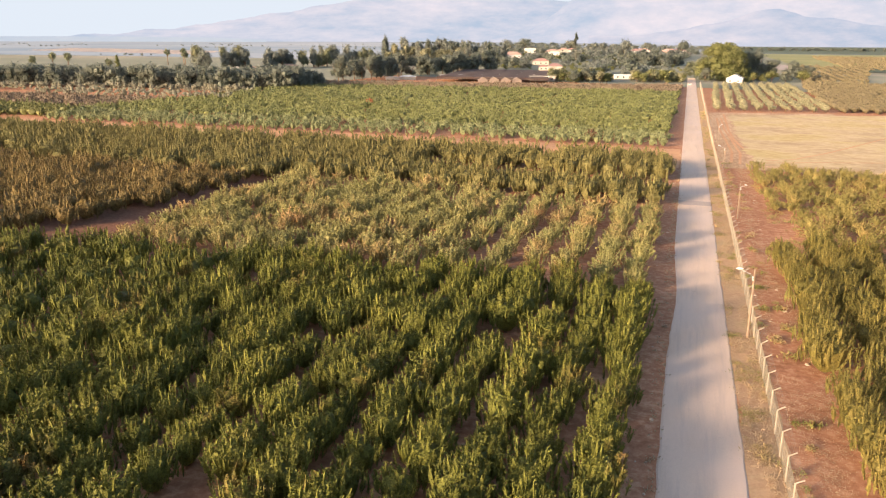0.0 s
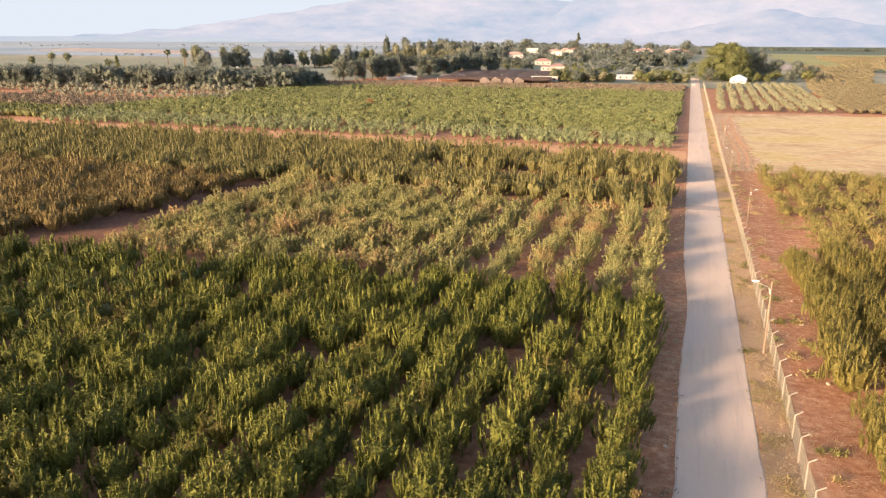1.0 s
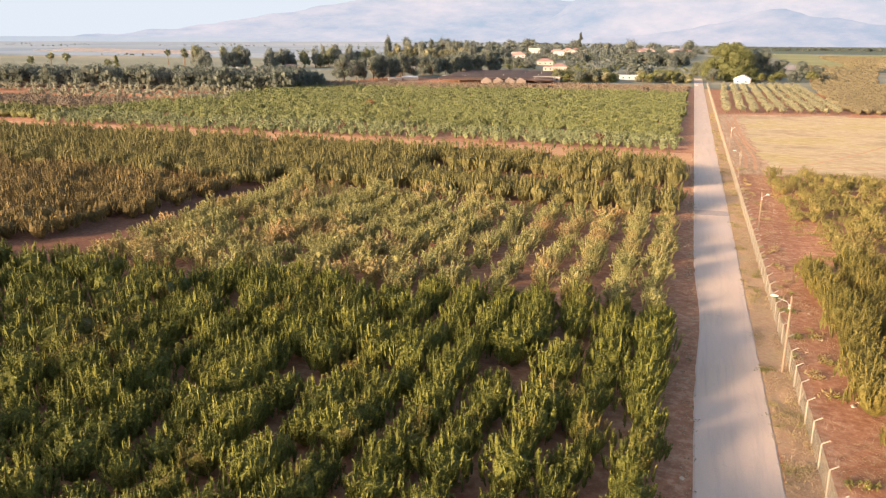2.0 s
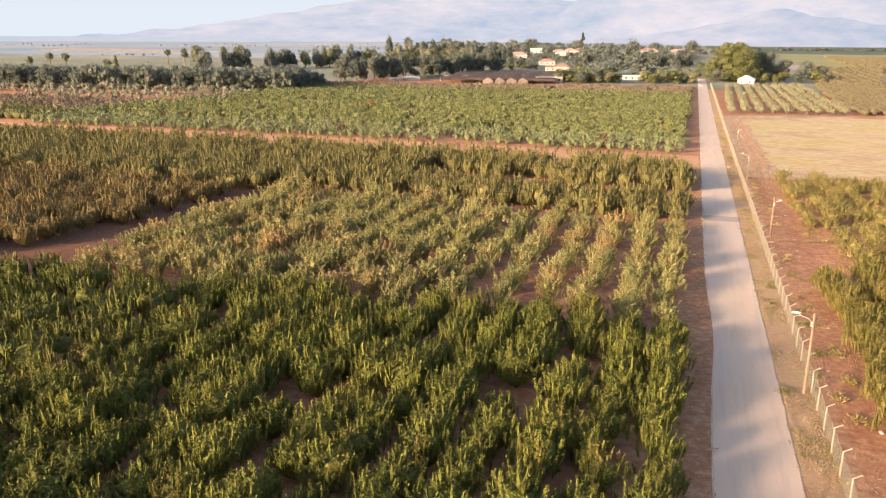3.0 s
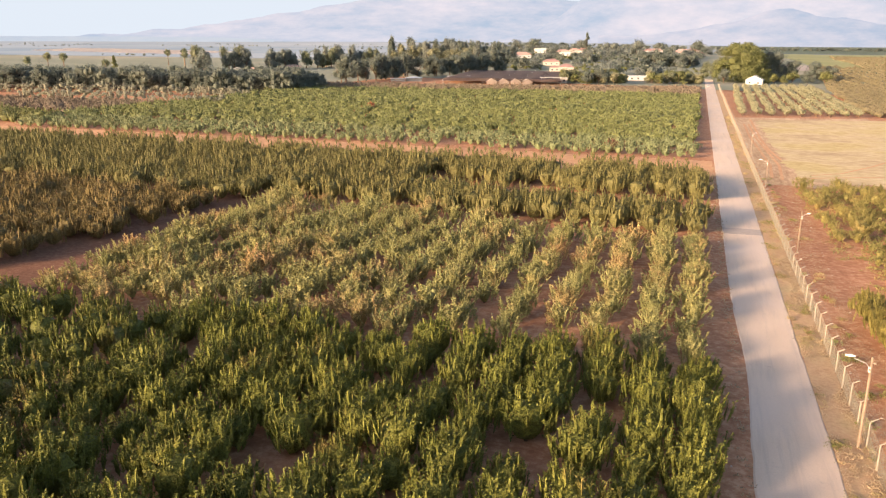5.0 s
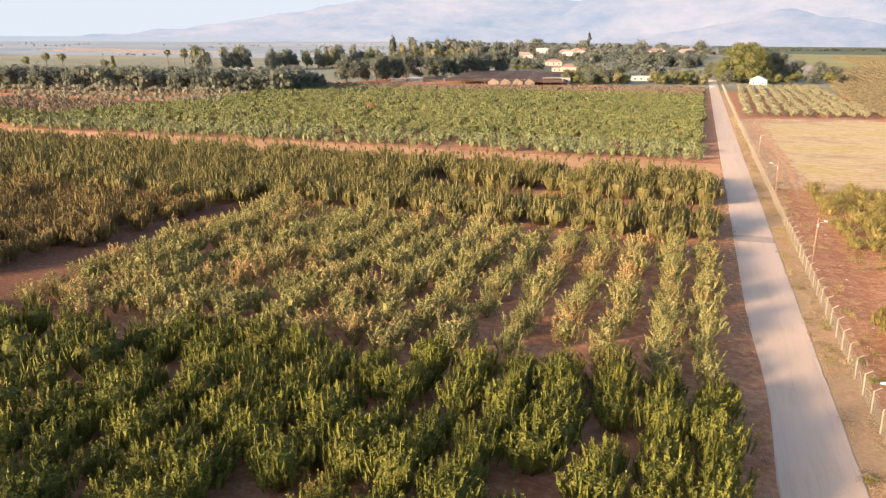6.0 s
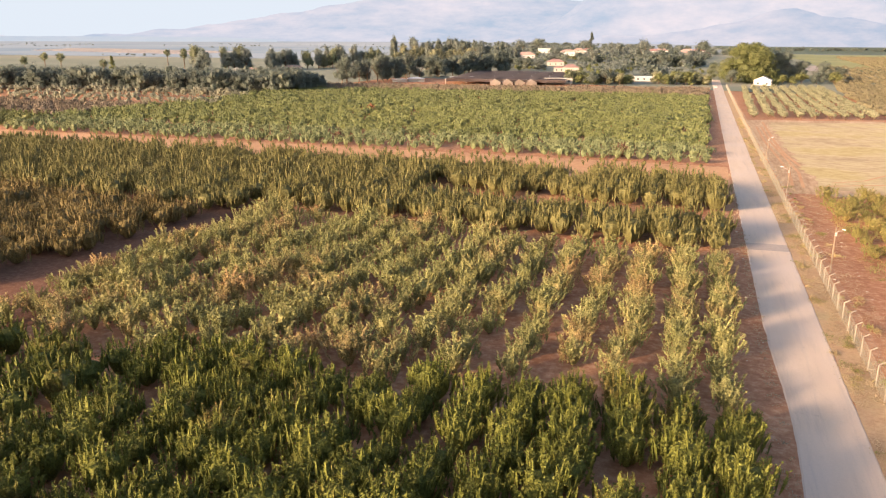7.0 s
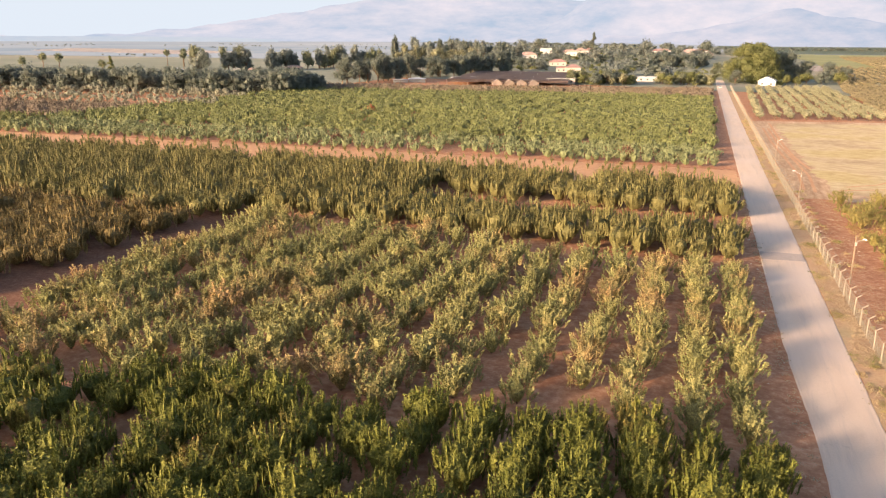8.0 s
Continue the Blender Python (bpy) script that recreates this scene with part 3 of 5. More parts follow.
ridge("backdrop_sky", -75, 50, 4850, lambda u: 0.22, M["sky"], "pale milky sky low over the mountains", 40, 90, -60, 0)
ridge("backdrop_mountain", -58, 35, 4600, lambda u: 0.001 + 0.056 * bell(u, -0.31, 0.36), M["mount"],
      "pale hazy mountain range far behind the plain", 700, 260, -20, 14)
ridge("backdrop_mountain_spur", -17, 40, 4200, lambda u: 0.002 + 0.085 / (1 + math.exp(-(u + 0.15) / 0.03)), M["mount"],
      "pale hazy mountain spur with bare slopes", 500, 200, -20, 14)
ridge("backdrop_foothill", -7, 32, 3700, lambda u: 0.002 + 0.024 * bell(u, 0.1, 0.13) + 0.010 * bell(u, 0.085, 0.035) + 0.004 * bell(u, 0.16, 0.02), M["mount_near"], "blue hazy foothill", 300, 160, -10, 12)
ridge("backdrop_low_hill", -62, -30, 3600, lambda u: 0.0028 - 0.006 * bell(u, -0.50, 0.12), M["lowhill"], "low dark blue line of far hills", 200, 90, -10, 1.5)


# ---------------------------------------------------------------- orchard plots
def ab_line(x):
    """Where the green plot ends and the pale plot begins."""
    return 83.6 + 0.13 * x


rng = np.random.default_rng(11)
crown_a = lambda r: upright_crown(r, 3.6, 1.84, 62, 21, 0.16, 0.105, core=0.10, low=0.78, dome=0.38, lean=0.26, length=1.2, body=0.62, shell=380, skirt=0.38)
kinds_a = tree_kinds(rng, 8, crown_a, M["leaf_a"], 3.0, 1.3)
spots_a = grid_spots(-90, -3.6, 3.65, 22, 90, 3.3, rng, 0.33, lambda x, y: y < ab_line(x) - 0.3 and in_sight(x, y))
near_a = [s for s in spots_a if s[0] > -50]
stand_trees("fruit_tree", kinds_a, near_a, "green fruit tree with many upright leafy shoots", "trees of the green orchard plot", rng, 0.80, 1.18)
pool_a = [upright_crown(rng, 3.6, 1.75, 46, 9, 0.20, 0.13, core=0.105, low=0.78, dome=0.34, lean=0.25, length=1.2, body=0.64, shell=90) for _ in range(5)]
stem_a = stem_quads(rng, [((0, 0, 0), (0, 0, 0.7), 0.1), ((0, 0, 0.6), (0.7, 0.2, 2.0), 0.06), ((0, 0, 0.6), (-0.6, 0.4, 2.1), 0.06), ((0, 0, 0.6), (0.1, -0.7, 2.0), 0.06)])
plot_stuff("orchard_green", pool_a, [s for s in spots_a if s[0] <= -50], M["leaf_a"], "rest of the green orchard plot with upright shoots", rng, stems=stem_a)

crown_b = lambda r: upright_crown(r, 3.2, 1.75, 46, 24, 0.20, 0.14, wild=0.12, core=0.06, low=0.66, dome=0.25, lean=0.55, length=1.2, body=0.38, shell=130, rag=0.45)
kinds_b = tree_kinds(rng, 8, crown_b, M["leaf_b"], 2.5, 1.2, thick=0.09)
spots_b = grid_spots(-72.5, -3.8, 4.3, 60, 129, 3.5, rng, 0.4, lambda x, y: y > ab_line(x) + 1.0, 0.04)
stand_trees("pale_fruit_tree", kinds_b, [s for s in spots_b if s[0] > -28], "pale yellowish green fruit tree with loose leaves", "trees of the pale orchard plot", rng, 0.78, 1.14)
stand_trees("pale_fruit_tree", kinds_b, [s for s in spots_b if s[0] <= -28], "pale green fruit tree with a wide loose crown", "trees of the pale orchard plot", rng, 0.88, 1.26)

pool_c = [upright_crown(rng, 4.3, 2.1, 46, 4, 0.25, 0.15, base=0.2, core=0.125, low=0.80, dome=0.34, lean=0.22, length=1.3, body=0.66, shell=46, around=8) for _ in range(7)]
spots_c = grid_spots(-215, -4.2, 3.45, 124, 182, 3.3, rng, 0.35, lambda x, y: (y > 133.5 or (x < -76 and y > 127.5)) and y < 185 + 0.125 * x and in_sight(x, y)
                     and not (x > -54 and 147 < y < 161 and (noise.noise((x * 0.11, y * 0.07, 2)) > -0.2 or x > -12)))
plot_stuff("orchard_olive", pool_c, spots_c, M["leaf_c"], "dense olive green orchard plot with upright shoots", rng, stems=stem_a)

pool_d = [upright_crown(rng, 3.6, 1.95, 50, 5, 0.22, 0.14, base=0.2, core=0.11, low=0.74, dome=0.34, lean=0.22, length=1.15, body=0.64, shell=60) for _ in range(6)]
spots_d = grid_spots(-210, -79.2, 3.9, 70, 123.5, 3.3, rng, 0.35, lambda x, y: in_sight(x, y) and x < -79.2 - 0.45 * max(0, 92 - y))
plot_stuff("orchard_bronze", pool_d, spots_d, M["leaf_d"], "bronze green orchard plot with orange tinged shoots", rng, stems=stem_a)

pool_e = [upright_crown(rng, 3.1, 1.9, 22, 3, 0.25, 0.16, core=0.15, low=0.8, dome=0.3, lean=0.2, body=0.74, length=0.9, shell=18, around=6) for _ in range(6)]
pool_m = [upright_crown(rng, 3.1, 2.0, 13, 1, 0.32, 0.2, core=0.21, low=0.8, dome=0.3, lean=0.2, body=0.76, length=0.9, shell=9, around=6) for _ in range(6)]


def across_rows(x0, x1, dx, y0, y1, dy, slope, r, jitter, keep, gaps=0.04):
    """Planting spots in rows that run across, along the track."""
    out = []
    for y in np.arange(y0, y1, dy):
        for x in np.arange(x0 + r.uniform(0, dx), x1, dx):
            px, py = x + r.normal(0, jitter), y + slope * x + r.normal(0, jitter * 0.6)
            if r.uniform() > gaps + 0.75 * max(0.0, noise.noise((px * 0.022, py * 0.11, 6)) - 0.05) and keep(px, py):
                out.append((px, py))
    return out


spots_e = across_rows(-196, -4.5, 2.9, 244, 560, 5.4, 0.14, rng, 0.5, lambda x, y: y < 522 + 0.75 * x + 0.0009 * x * x and in_sight(x, y) and y > 241 + 0.125 * x)
plot_stuff("orchard_far_front", pool_e, [s for s in spots_e if s[1] < 310 + 0.125 * s[0]], M["leaf_e"], "front part of the long green orchard plot", rng)
plot_stuff("orchard_far", pool_m, [s for s in spots_e if 310 + 0.125 * s[0] <= s[1] < 450 + 0.4 * s[0]], M["leaf_e"], "long green orchard plot beyond the track", rng)
plot_stuff("orchard_far_end", pool_m, [s for s in spots_e if s[1] >= 310 + 0.125 * s[0] and s[1] >= 450 + 0.4 * s[0]], M["leaf_brown"], "brownish far end of the orchard plot", rng)
pool_e2 = [upright_crown(rng, 2.6, 1.55, 17, 4, 0.32, 0.19, wild=0.1, core=0.12, low=0.7, lean=0.5, body=0.5, shell=18, rag=0.45, around=6) for _ in range(5)]
spots_e2 = across_rows(-192, -4, 2.9, 219.5, 242, 4.4, 0.15, rng, 0.35, lambda x, y: y > 198 + 0.04 * x)
plot_stuff("orchard_pale_rows", pool_e2, spots_e2, M["leaf_e2"], "rows of pale leafy young trees by the track", rng)

crown_f = lambda r: upright_crown(r, 4.0, 2.1, 84, 17, 0.17, 0.105, wild=0.03, core=0.09, low=0.78, dome=0.34, lean=0.25, length=1.25, body=0.64, shell=420)
kinds_f = tree_kinds(rng, 6, crown_f, M["leaf_f"], 3.1, 1.3)
spots_f = grid_spots(13.5, 36.0, 4.4, 45, 108.5, 3.7, rng, 0.4, lambda x, y: x < 18 + (y - 30) * 0.27, 0.04)
stand_trees("golden_fruit_tree", kinds_f, spots_f, "yellow green fruit tree with upright shoots", "trees beyond the fence", rng)
kinds_f2 = tree_kinds(rng, 5, lambda r: upright_crown(r, 2.7, 1.9, 34, 19, 0.22, 0.145, wild=0.18, core=0.065, low=0.55, dome=0.25, lean=0.7, body=0.38, shell=120, rag=0.45, around=8), M["leaf_g"], 2.3, 1.2, thick=0.09)
spots_f2 = grid_spots(15.2, 49, 3.7, 113, 186, 3.9, rng, 0.5, lambda x, y: x > 15.6 and (y > 128 or x > 17.5), 0.08)
stand_trees("loose_fruit_tree", kinds_f2, spots_f2, "loose pale green fruit tree on red soil", "trees beyond the fence", rng, 0.6, 1.1)


# ---------------------------------------------------------------- young plot by the track
def build_saplings():
    r = np.random.default_rng(21)
    crowns = [quad_mesh("crown", upright_crown(r, 1.7, 0.4, 9, 6, 0.2, 0.1, 0.4, core=0.08, length=0.7, body=0.5, around=6), M["leaf_c"]) for _ in range(3)]
    bm = bmesh.new()
    tube(bm, [(0, 0, -0.05), (0.01, 0, 0.5), (0, 0.01, 1.1)], [0.04, 0.03, 0.015], 5)
    stem = bpy.data.meshes.new("trunk")
    bm.to_mesh(stem)
    bm.free()
    stem.materials.append(M["bark"])
    spots = [(x + r.normal(0, 0.2), y0 + 0.128 * x + r.normal(0, 0.2)) for y0 in (205.5, 210.5) for x in np.arange(-150, -3, 3.2)]
    stand_trees("sapling", [(c, stem) for c in crowns], spots, "small young sapling on bare orange soil", "saplings by the track", r, 0.7, 1.1)


build_saplings()


# ---------------------------------------------------------------- fence
def build_fence():
    """Concrete posts with arms bent away from the road, chain link between them, wires on the arms."""
    fence = tagged(new("fence"), "pale concrete post fence with dusty chain link and barbed wire", "fence")
    fx, step, top = 7.95, 3.35, 1.95
    bm = bmesh.new()
    box(bm, -0.05, 0.05, -0.05, 0.05, -0.3, top)
    box(bm, -0.04, 0.04, -0.04, 0.04, 0, 0.58, pose(0, 0, top - 0.03, 0, 58, 0))
    bmesh.ops.bevel(bm, geom=list(bm.edges), offset=0.012, segments=1, affect="EDGES")
    post = bpy.data.meshes.new("post")
    bm.to_mesh(post)
    bm.free()
    post.materials.append(M["concrete"])
    bm = bmesh.new()
    cell, r0, zmax = 0.16, 0.0045, 1.85
    n = int((step + zmax) / cell)
    for k in range(n):                            # slanting wires both ways
        for sgn in (1, -1):
            c = k * cell - zmax
            ya, yb = max(0, c), min(step, c + zmax)
            if yb - ya < 0.05:
                continue
            za, zb = ya - c, yb - c
            if sgn < 0:
                ya, yb = step - ya, step - yb
            vs = [bm.verts.new(p) for p in ((-r0, ya, za + 0.03), (r0, ya, za + 0.03), (r0, yb, zb + 0.03), (-r0, yb, zb + 0.03))]
            bm.faces.new(vs)
            vs = [bm.verts.new(p) for p in ((0, ya, za + 0.03 - r0 * 1.4), (0, ya, za + 0.03 + r0 * 1.4), (0, yb, zb + 0.03 + r0 * 1.4), (0, yb, zb + 0.03 - r0 * 1.4))]
            bm.faces.new(vs)
    for z in (0.05, 0.95, 1.87):
        tube(bm, [(0, 0, z), (0, step, z)], [0.008, 0.008], 4)
    panel = bpy.data.meshes.new("wire_mesh")
    bm.to_mesh(panel)
    bm.free()
    panel.materials.append(M["wire"])
    bm = bmesh.new()
    for d in (0.1, 0.22, 0.34, 0.46, 0.56):
        x, z = math.sin(radians(58)) * d, top + math.cos(radians(58)) * d
        tube(bm, [(x, 0, z), (x, step, z)], [0.007, 0.007], 4)
    wires = bpy.data.meshes.new("barbed_wire")
    bm.to_mesh(wires)
    bm.free()
    wires.materials.append(M["wire"])
    for k in range(-12, 150):
        y = 61.6 + step * k
        z = float(land(fx, y))
        z2 = float(land(fx, y + step))
        tilt = math.degrees(math.atan2(z2 - z, step))
        for name, me, m in (("post", post, pose(fx, y, z, 0, 0, random.uniform(-2, 2))), ("wire_mesh", panel, pose(fx, y, z, tilt, 0, 0)),
                            ("barbed_wire", wires, pose(fx, y, z, tilt, 0, 0))):
            ob = mesh_part(name, me, fence)
            ob.matrix_basis = m


build_fence()


# ---------------------------------------------------------------- street lamps
def street_lamp(x, y, height, side, turn=0):
    """A wooden pole with a bent steel arm and a flat lamp head; side -1 reaches over the road."""
    root = tagged(new("street_lamp"), "weathered wooden lamp pole with a bent steel arm", "street lamp", "lamps along the fence")
    root.matrix_basis = pose(x, y, float(land(x, y)), 0, 0, turn)
    bm = bmesh.new()
    tube(bm, [(0, 0, -0.5), (0.01, 0, height * 0.5), (0, 0, height)], [0.11, 0.095, 0.08], 8)
    part("pole", bm, M["pole"], root)
    bm = bmesh.new()
    tube(bm, [(side * 0.13, 0, height - 1.15), (side * 0.16, 0, height - 0.75), (side * 0.34, 0, height - 0.5), (side * 0.75, 0, height - 0.36), (side * 1.1, 0, height - 0.24)],
         [0.03] * 5, 6)
    box(bm, side * 0.09 - 0.05, side * 0.09 + 0.05, -0.14, 0.14, height - 1.1, height - 1.0)
    box(bm, side * 0.09 - 0.05, side * 0.09 + 0.05, -0.14, 0.14, height - 0.85, height - 0.75)
    arm = part("arm", bm, M["steel"], root, "thin grey steel arm")
    bm = bmesh.new()
    bmesh.ops.create_uvsphere(bm, u_segments=12, v_segments=7, radius=1)
    for v in bm.verts:
        v.co = Vector((side * 1.36 + v.co.x * 0.34, v.co.y * 0.15, height - 0.14 + (v.co.z * 0.10 if v.co.z > 0 else v.co.z * 0.05) + 0.06))
    head = part("lamp_head", bm, M["lampglass"], root, "pale oval lamp head")
    return root


street_lamp(7.35, 74.6, 6.9, -1)
street_lamp(9.4, 130.5, 5.9, 1, -60)
street_lamp(9.2, 183.0, 5.6, -1)
street_lamp(9.8, 240.0, 5.0, 1, -60)


# ---------------------------------------------------------------- trees of the distance
def broad_tree(name, x, y, height, width, leaf, label, r, lobes=9, per=130, size=0.9, low=0.25, category="tree", group=""):
    root = tagged(new(name), label, category, group)
    root.matrix_basis = pose(x, y, float(land(x, y)), 0, 0, r.uniform(0, 360))
    bm = bmesh.new()
    th = max(0.12, height * 0.022)
    tube(bm, [(0, 0, -0.3), (0.1 * th, 0, height * 0.2), (0, 0.2 * th, height * 0.45)], [th * 1.3, th, th * 0.7], 7)
    for k in range(4):
        a = 1.57 * k + r.uniform(-0.5, 0.5)
        tube(bm, [(0, 0, height * 0.22), (math.cos(a) * width * 0.17, math.sin(a) * width * 0.17, height * 0.45), (math.cos(a) * width * 0.3, math.sin(a) * width * 0.3, height * 0.68)],
             [th * 0.6, th * 0.4, th * 0.15], 5)
    part("trunk", bm, M["bark"], root)
    blobs = [(0, 0, height * 0.68, width * 0.3, height * 0.3)]
    for k in range(lobes):
        a, u = r.uniform(0, 6.28), r.uniform(0, 1)
        z = height * (low + 0.12 + (0.72 - low) * u)
        rr = width * 0.5 * (0.78 - 0.45 * u) * r.uniform(0.5, 1)
        s = r.uniform(0.16, 0.27)
        blobs.append((math.cos(a) * rr, math.sin(a) * rr, z, width * s, min(height * s * 0.9, (height - z) * 1.05)))
    mesh_part("crown", quad_mesh("crown", cloud_crown(r, blobs, per, size, size * 0.6), leaf), root)
    return root


def dome_tree(name, x, y, height, width, leaf, label, r, lobes=80, per=230, size=1.15):
    """A very broad tree: a dome of leafy lobes down to near the ground."""
    root = tagged(new(name), label, "tree")
    root.matrix_basis = pose(x, y, float(land(x, y)), 0, 0, r.uniform(0, 360))
    bm = bmesh.new()
    tube(bm, [(0, 0, -0.3), (0.2, 0, height * 0.25), (0, 0.2, height * 0.6)], [1.1, 0.8, 0.4], 8)
    part("trunk", bm, M["bark"], root)
    blobs = [(0, 0, height * 0.42, width * 0.36, height * 0.44)]
    for k in range(lobes):
        d = unit(r.normal(size=3))
        d[2] = abs(d[2])
        s = r.uniform(0.10, 0.17)
        blobs.append((d[0] * width * 0.38, d[1] * width * 0.38, height * (0.07 + 0.79 * d[2]), width * s, height * s * 0.9))
    mesh_part("crown", quad_mesh("crown", cloud_crown(r, blobs, per, size, size * 0.6), leaf), root)


def tall_tree(name, x, y, height, width, leaf, label, r, per=110, size=0.9, group=""):
    """A slender tree with ragged tiers."""
    root = tagged(new(name), label, "tree", group)
    root.matrix_basis = pose(x, y, float(land(x, y)), 0, 0, r.uniform(0, 360))
    bm = bmesh.new()
    th = height * 0.015
    tube(bm, [(0, 0, -0.3), (0.2, 0, height * 0.4), (0, 0.1, height * 0.9)], [th * 1.4, th, th * 0.3], 6)
    part("trunk", bm, M["bark"], root)
    blobs = []
    n = 9
    for k in range(n):
        u = k / (n - 1)
        a = r.uniform(0, 6.28)
        w = width * 0.5 * (0.85 - 0.65 * u) * r.uniform(0.7, 1.2)
        blobs.append((math.cos(a) * w * 0.45, math.sin(a) * w * 0.45, height * (0.2 + 0.74 * u), w * 0.8, height * 0.085))
    mesh_part("crown", quad_mesh("crown", cloud_crown(r, blobs, per, size, size * 0.55), leaf), root)
    return root


def palm(x, y, height, r):
    root = tagged(new("palm_tree"), "tall fan palm with a round grey green head", "tree", "palms on the plain")
    root.matrix_basis = pose(x, y, float(land(x, y)), 0, 0, r.uniform(0, 360))
    bm = bmesh.new()
    tube(bm, [(0, 0, -0.3), (0.1, 0, height * 0.5), (0, 0, height)], [0.4, 0.3, 0.26], 7)
    part("trunk", bm, M["bark"], root)
    d = unit(r.normal(size=(170, 3)) + np.array([0, 0, 0.15]))
    at = np.array([0, 0, height]) + d * r.uniform(0.2, 1.1, (170, 1))
    mesh_part("crown", quad_mesh("crown", leaves(r, at, d, 2.4, 0.7), M["leaf_grey"]), root)


HOUSES = ((32.5, 601, 11), (-94, 524, 17), (-46, 592, 13), (-108, 660, 12), (-119, 668, 8), (-137, 752, 15), (-189, 862, 19), (-196, 1000, 14),
          (-158, 945, 18), (-148, 965, 14), (-60, 1070, 20), (-27, 1120, 20), (-14, 1090, 18), (-80, 1090, 16))


def open_yard(x, y, reach=60, margin=1.0):
    """True in the open yard before a village house, on its side towards the orchards."""
    for hx, hy, w in HOUSES:
        side = hx - (hx + 12) * (hy - y) / (hy - 15)
        if hy - reach < y < hy + 4 and abs(x - side) < w * 0.5 + margin:
            return True
    return False


def build_far_trees():
    r = np.random.default_rng(33)
    # great tree by the white house, and its neighbours
    dome_tree("great_tree", 24, 628, 30, 42, M["leaf_big"], "huge rounded yellow green tree beside the road", r)
    broad_tree("broad_tree", 48, 650, 23, 26, M["leaf_dark_haze"], "large dark green tree behind the white house", r, 16, 260, 1.0, 0.05)
    for x, y, h, w in ((62, 655, 18, 21), (76, 660, 15, 19), (90, 668, 12, 16), (60, 630, 9, 12), (70, 634, 10, 13), (82, 640, 9, 12), (12, 596, 11, 9), (46, 614, 7, 8), (52, 618, 6, 7), (40, 607, 4, 6)):
        broad_tree("broad_tree", x, y, h, w, M["leaf_big"] if h < 10 else M["leaf_dark_haze"], "bushy green tree near the white house", r, 9, 110, 0.9, 0.1)
    for x, y, h, w in ((-1, 652, 8, 9), (6, 664, 9, 10), (1, 690, 11, 12), (9, 705, 12, 13)):
        broad_tree("broad_tree", x, y, h, w, M["leaf_grey"], "grey green tree where the road bends out of sight", r, 9, 110, 0.9, 0.05)
    # grove of mixed trees along the village side of the long plot
    for k in range(44):
        x = -88 + 84 * k / 43 + r.uniform(-2, 2)
        y = 512 + 0.62 * (x + 88) + r.uniform(0, 30)
        h = r.uniform(6, 9.5)
        if open_yard(x, y):
            continue
        leaf = M["leaf_grey"] if r.uniform() < 0.35 else (M["leaf_olive"] if r.uniform() < 0.3 else M["leaf_big"])
        broad_tree("bushy_tree", x, y, h, h * 1.25, leaf, "grey green bushy tree at the village edge", r, 7, 90, 0.9, 0.05, group="trees at the village edge")
    for x, y, h in ((-73, 525, 9), (-66, 530, 10), (-60, 535, 8)):
        broad_tree("broad_tree", x, y, h, 10, M["leaf_dark_haze"], "fresh green round tree at the plot's end", r, 8, 120, 0.9, 0.05)
    for k in range(22):                            # dark row across the village
        x = -62 + 52 * k / 21
        if open_yard(x, 800):
            continue
        broad_tree("dark_tree", x + r.uniform(-1.5, 1.5), 795 + r.uniform(-8, 22), r.uniform(9, 13), r.uniform(9, 13), M["leaf_dark_haze"], "dark green round tree in the village", r, 7, 80, 1.3, 0.05, group="dark village trees")
    for x, y, h, w in ((-68, 880, 24, 22), (-10, 1000, 22, 26), (2, 1080, 20, 26), (-110, 800, 13, 13), (-150, 830, 14, 16), (-130, 900, 15, 15), (-160, 700, 9, 14), (-150, 690, 9, 13), (-140, 690, 10, 14),
                       (-172, 720, 10, 15), (-100, 960, 16, 18), (-185, 960, 18, 20), (-210, 930, 18, 20), (-120, 1050, 16, 22), (-60, 1180, 16, 24), (-165, 1150, 17, 26), (-215, 1060, 18, 26), (-35, 930, 12, 14),
                       (-92, 820, 11, 12), (-175, 860, 15, 16), (-20, 900, 12, 14), (-80, 1000, 14, 15)):
        if not open_yard(x, y, 80, w * 0.3): broad_tree("village_tree", x, y, h, w, M["leaf_haze"] if r.uniform() < 0.6 else M["leaf_dark_haze"], "round green tree among the village houses", r, 9, 90, 1.5, 0.05, group="trees among the houses")
    tall_tree("cypress_tree", -136, 980, 26, 13, M["leaf_dark_haze"], "tall dark conifer among the houses", r, 130, 1.3)
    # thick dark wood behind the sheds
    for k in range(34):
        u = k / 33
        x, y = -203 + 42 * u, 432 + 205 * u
        broad_tree("shade_tree", x + r.uniform(-3, 3), y + r.uniform(0, 26), r.uniform(13, 18), r.uniform(12, 16), M["leaf_dark_haze"], "dense dark green shade tree behind the sheds", r, 9, 120, 1.0, 0.03, group="dark trees behind the sheds")
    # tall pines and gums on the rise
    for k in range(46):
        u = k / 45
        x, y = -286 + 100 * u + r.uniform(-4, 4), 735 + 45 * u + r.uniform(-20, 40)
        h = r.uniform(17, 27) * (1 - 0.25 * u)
        broad_tree("pine_tree", x, y, h, h * r.uniform(0.36, 0.5), M["leaf_haze"] if r.uniform() < 0.6 else M["leaf_dark_haze"], "tall ragged pine on the rise, greyed by haze", r, 14, 55, 1.3, 0.1, group="pines on the rise")
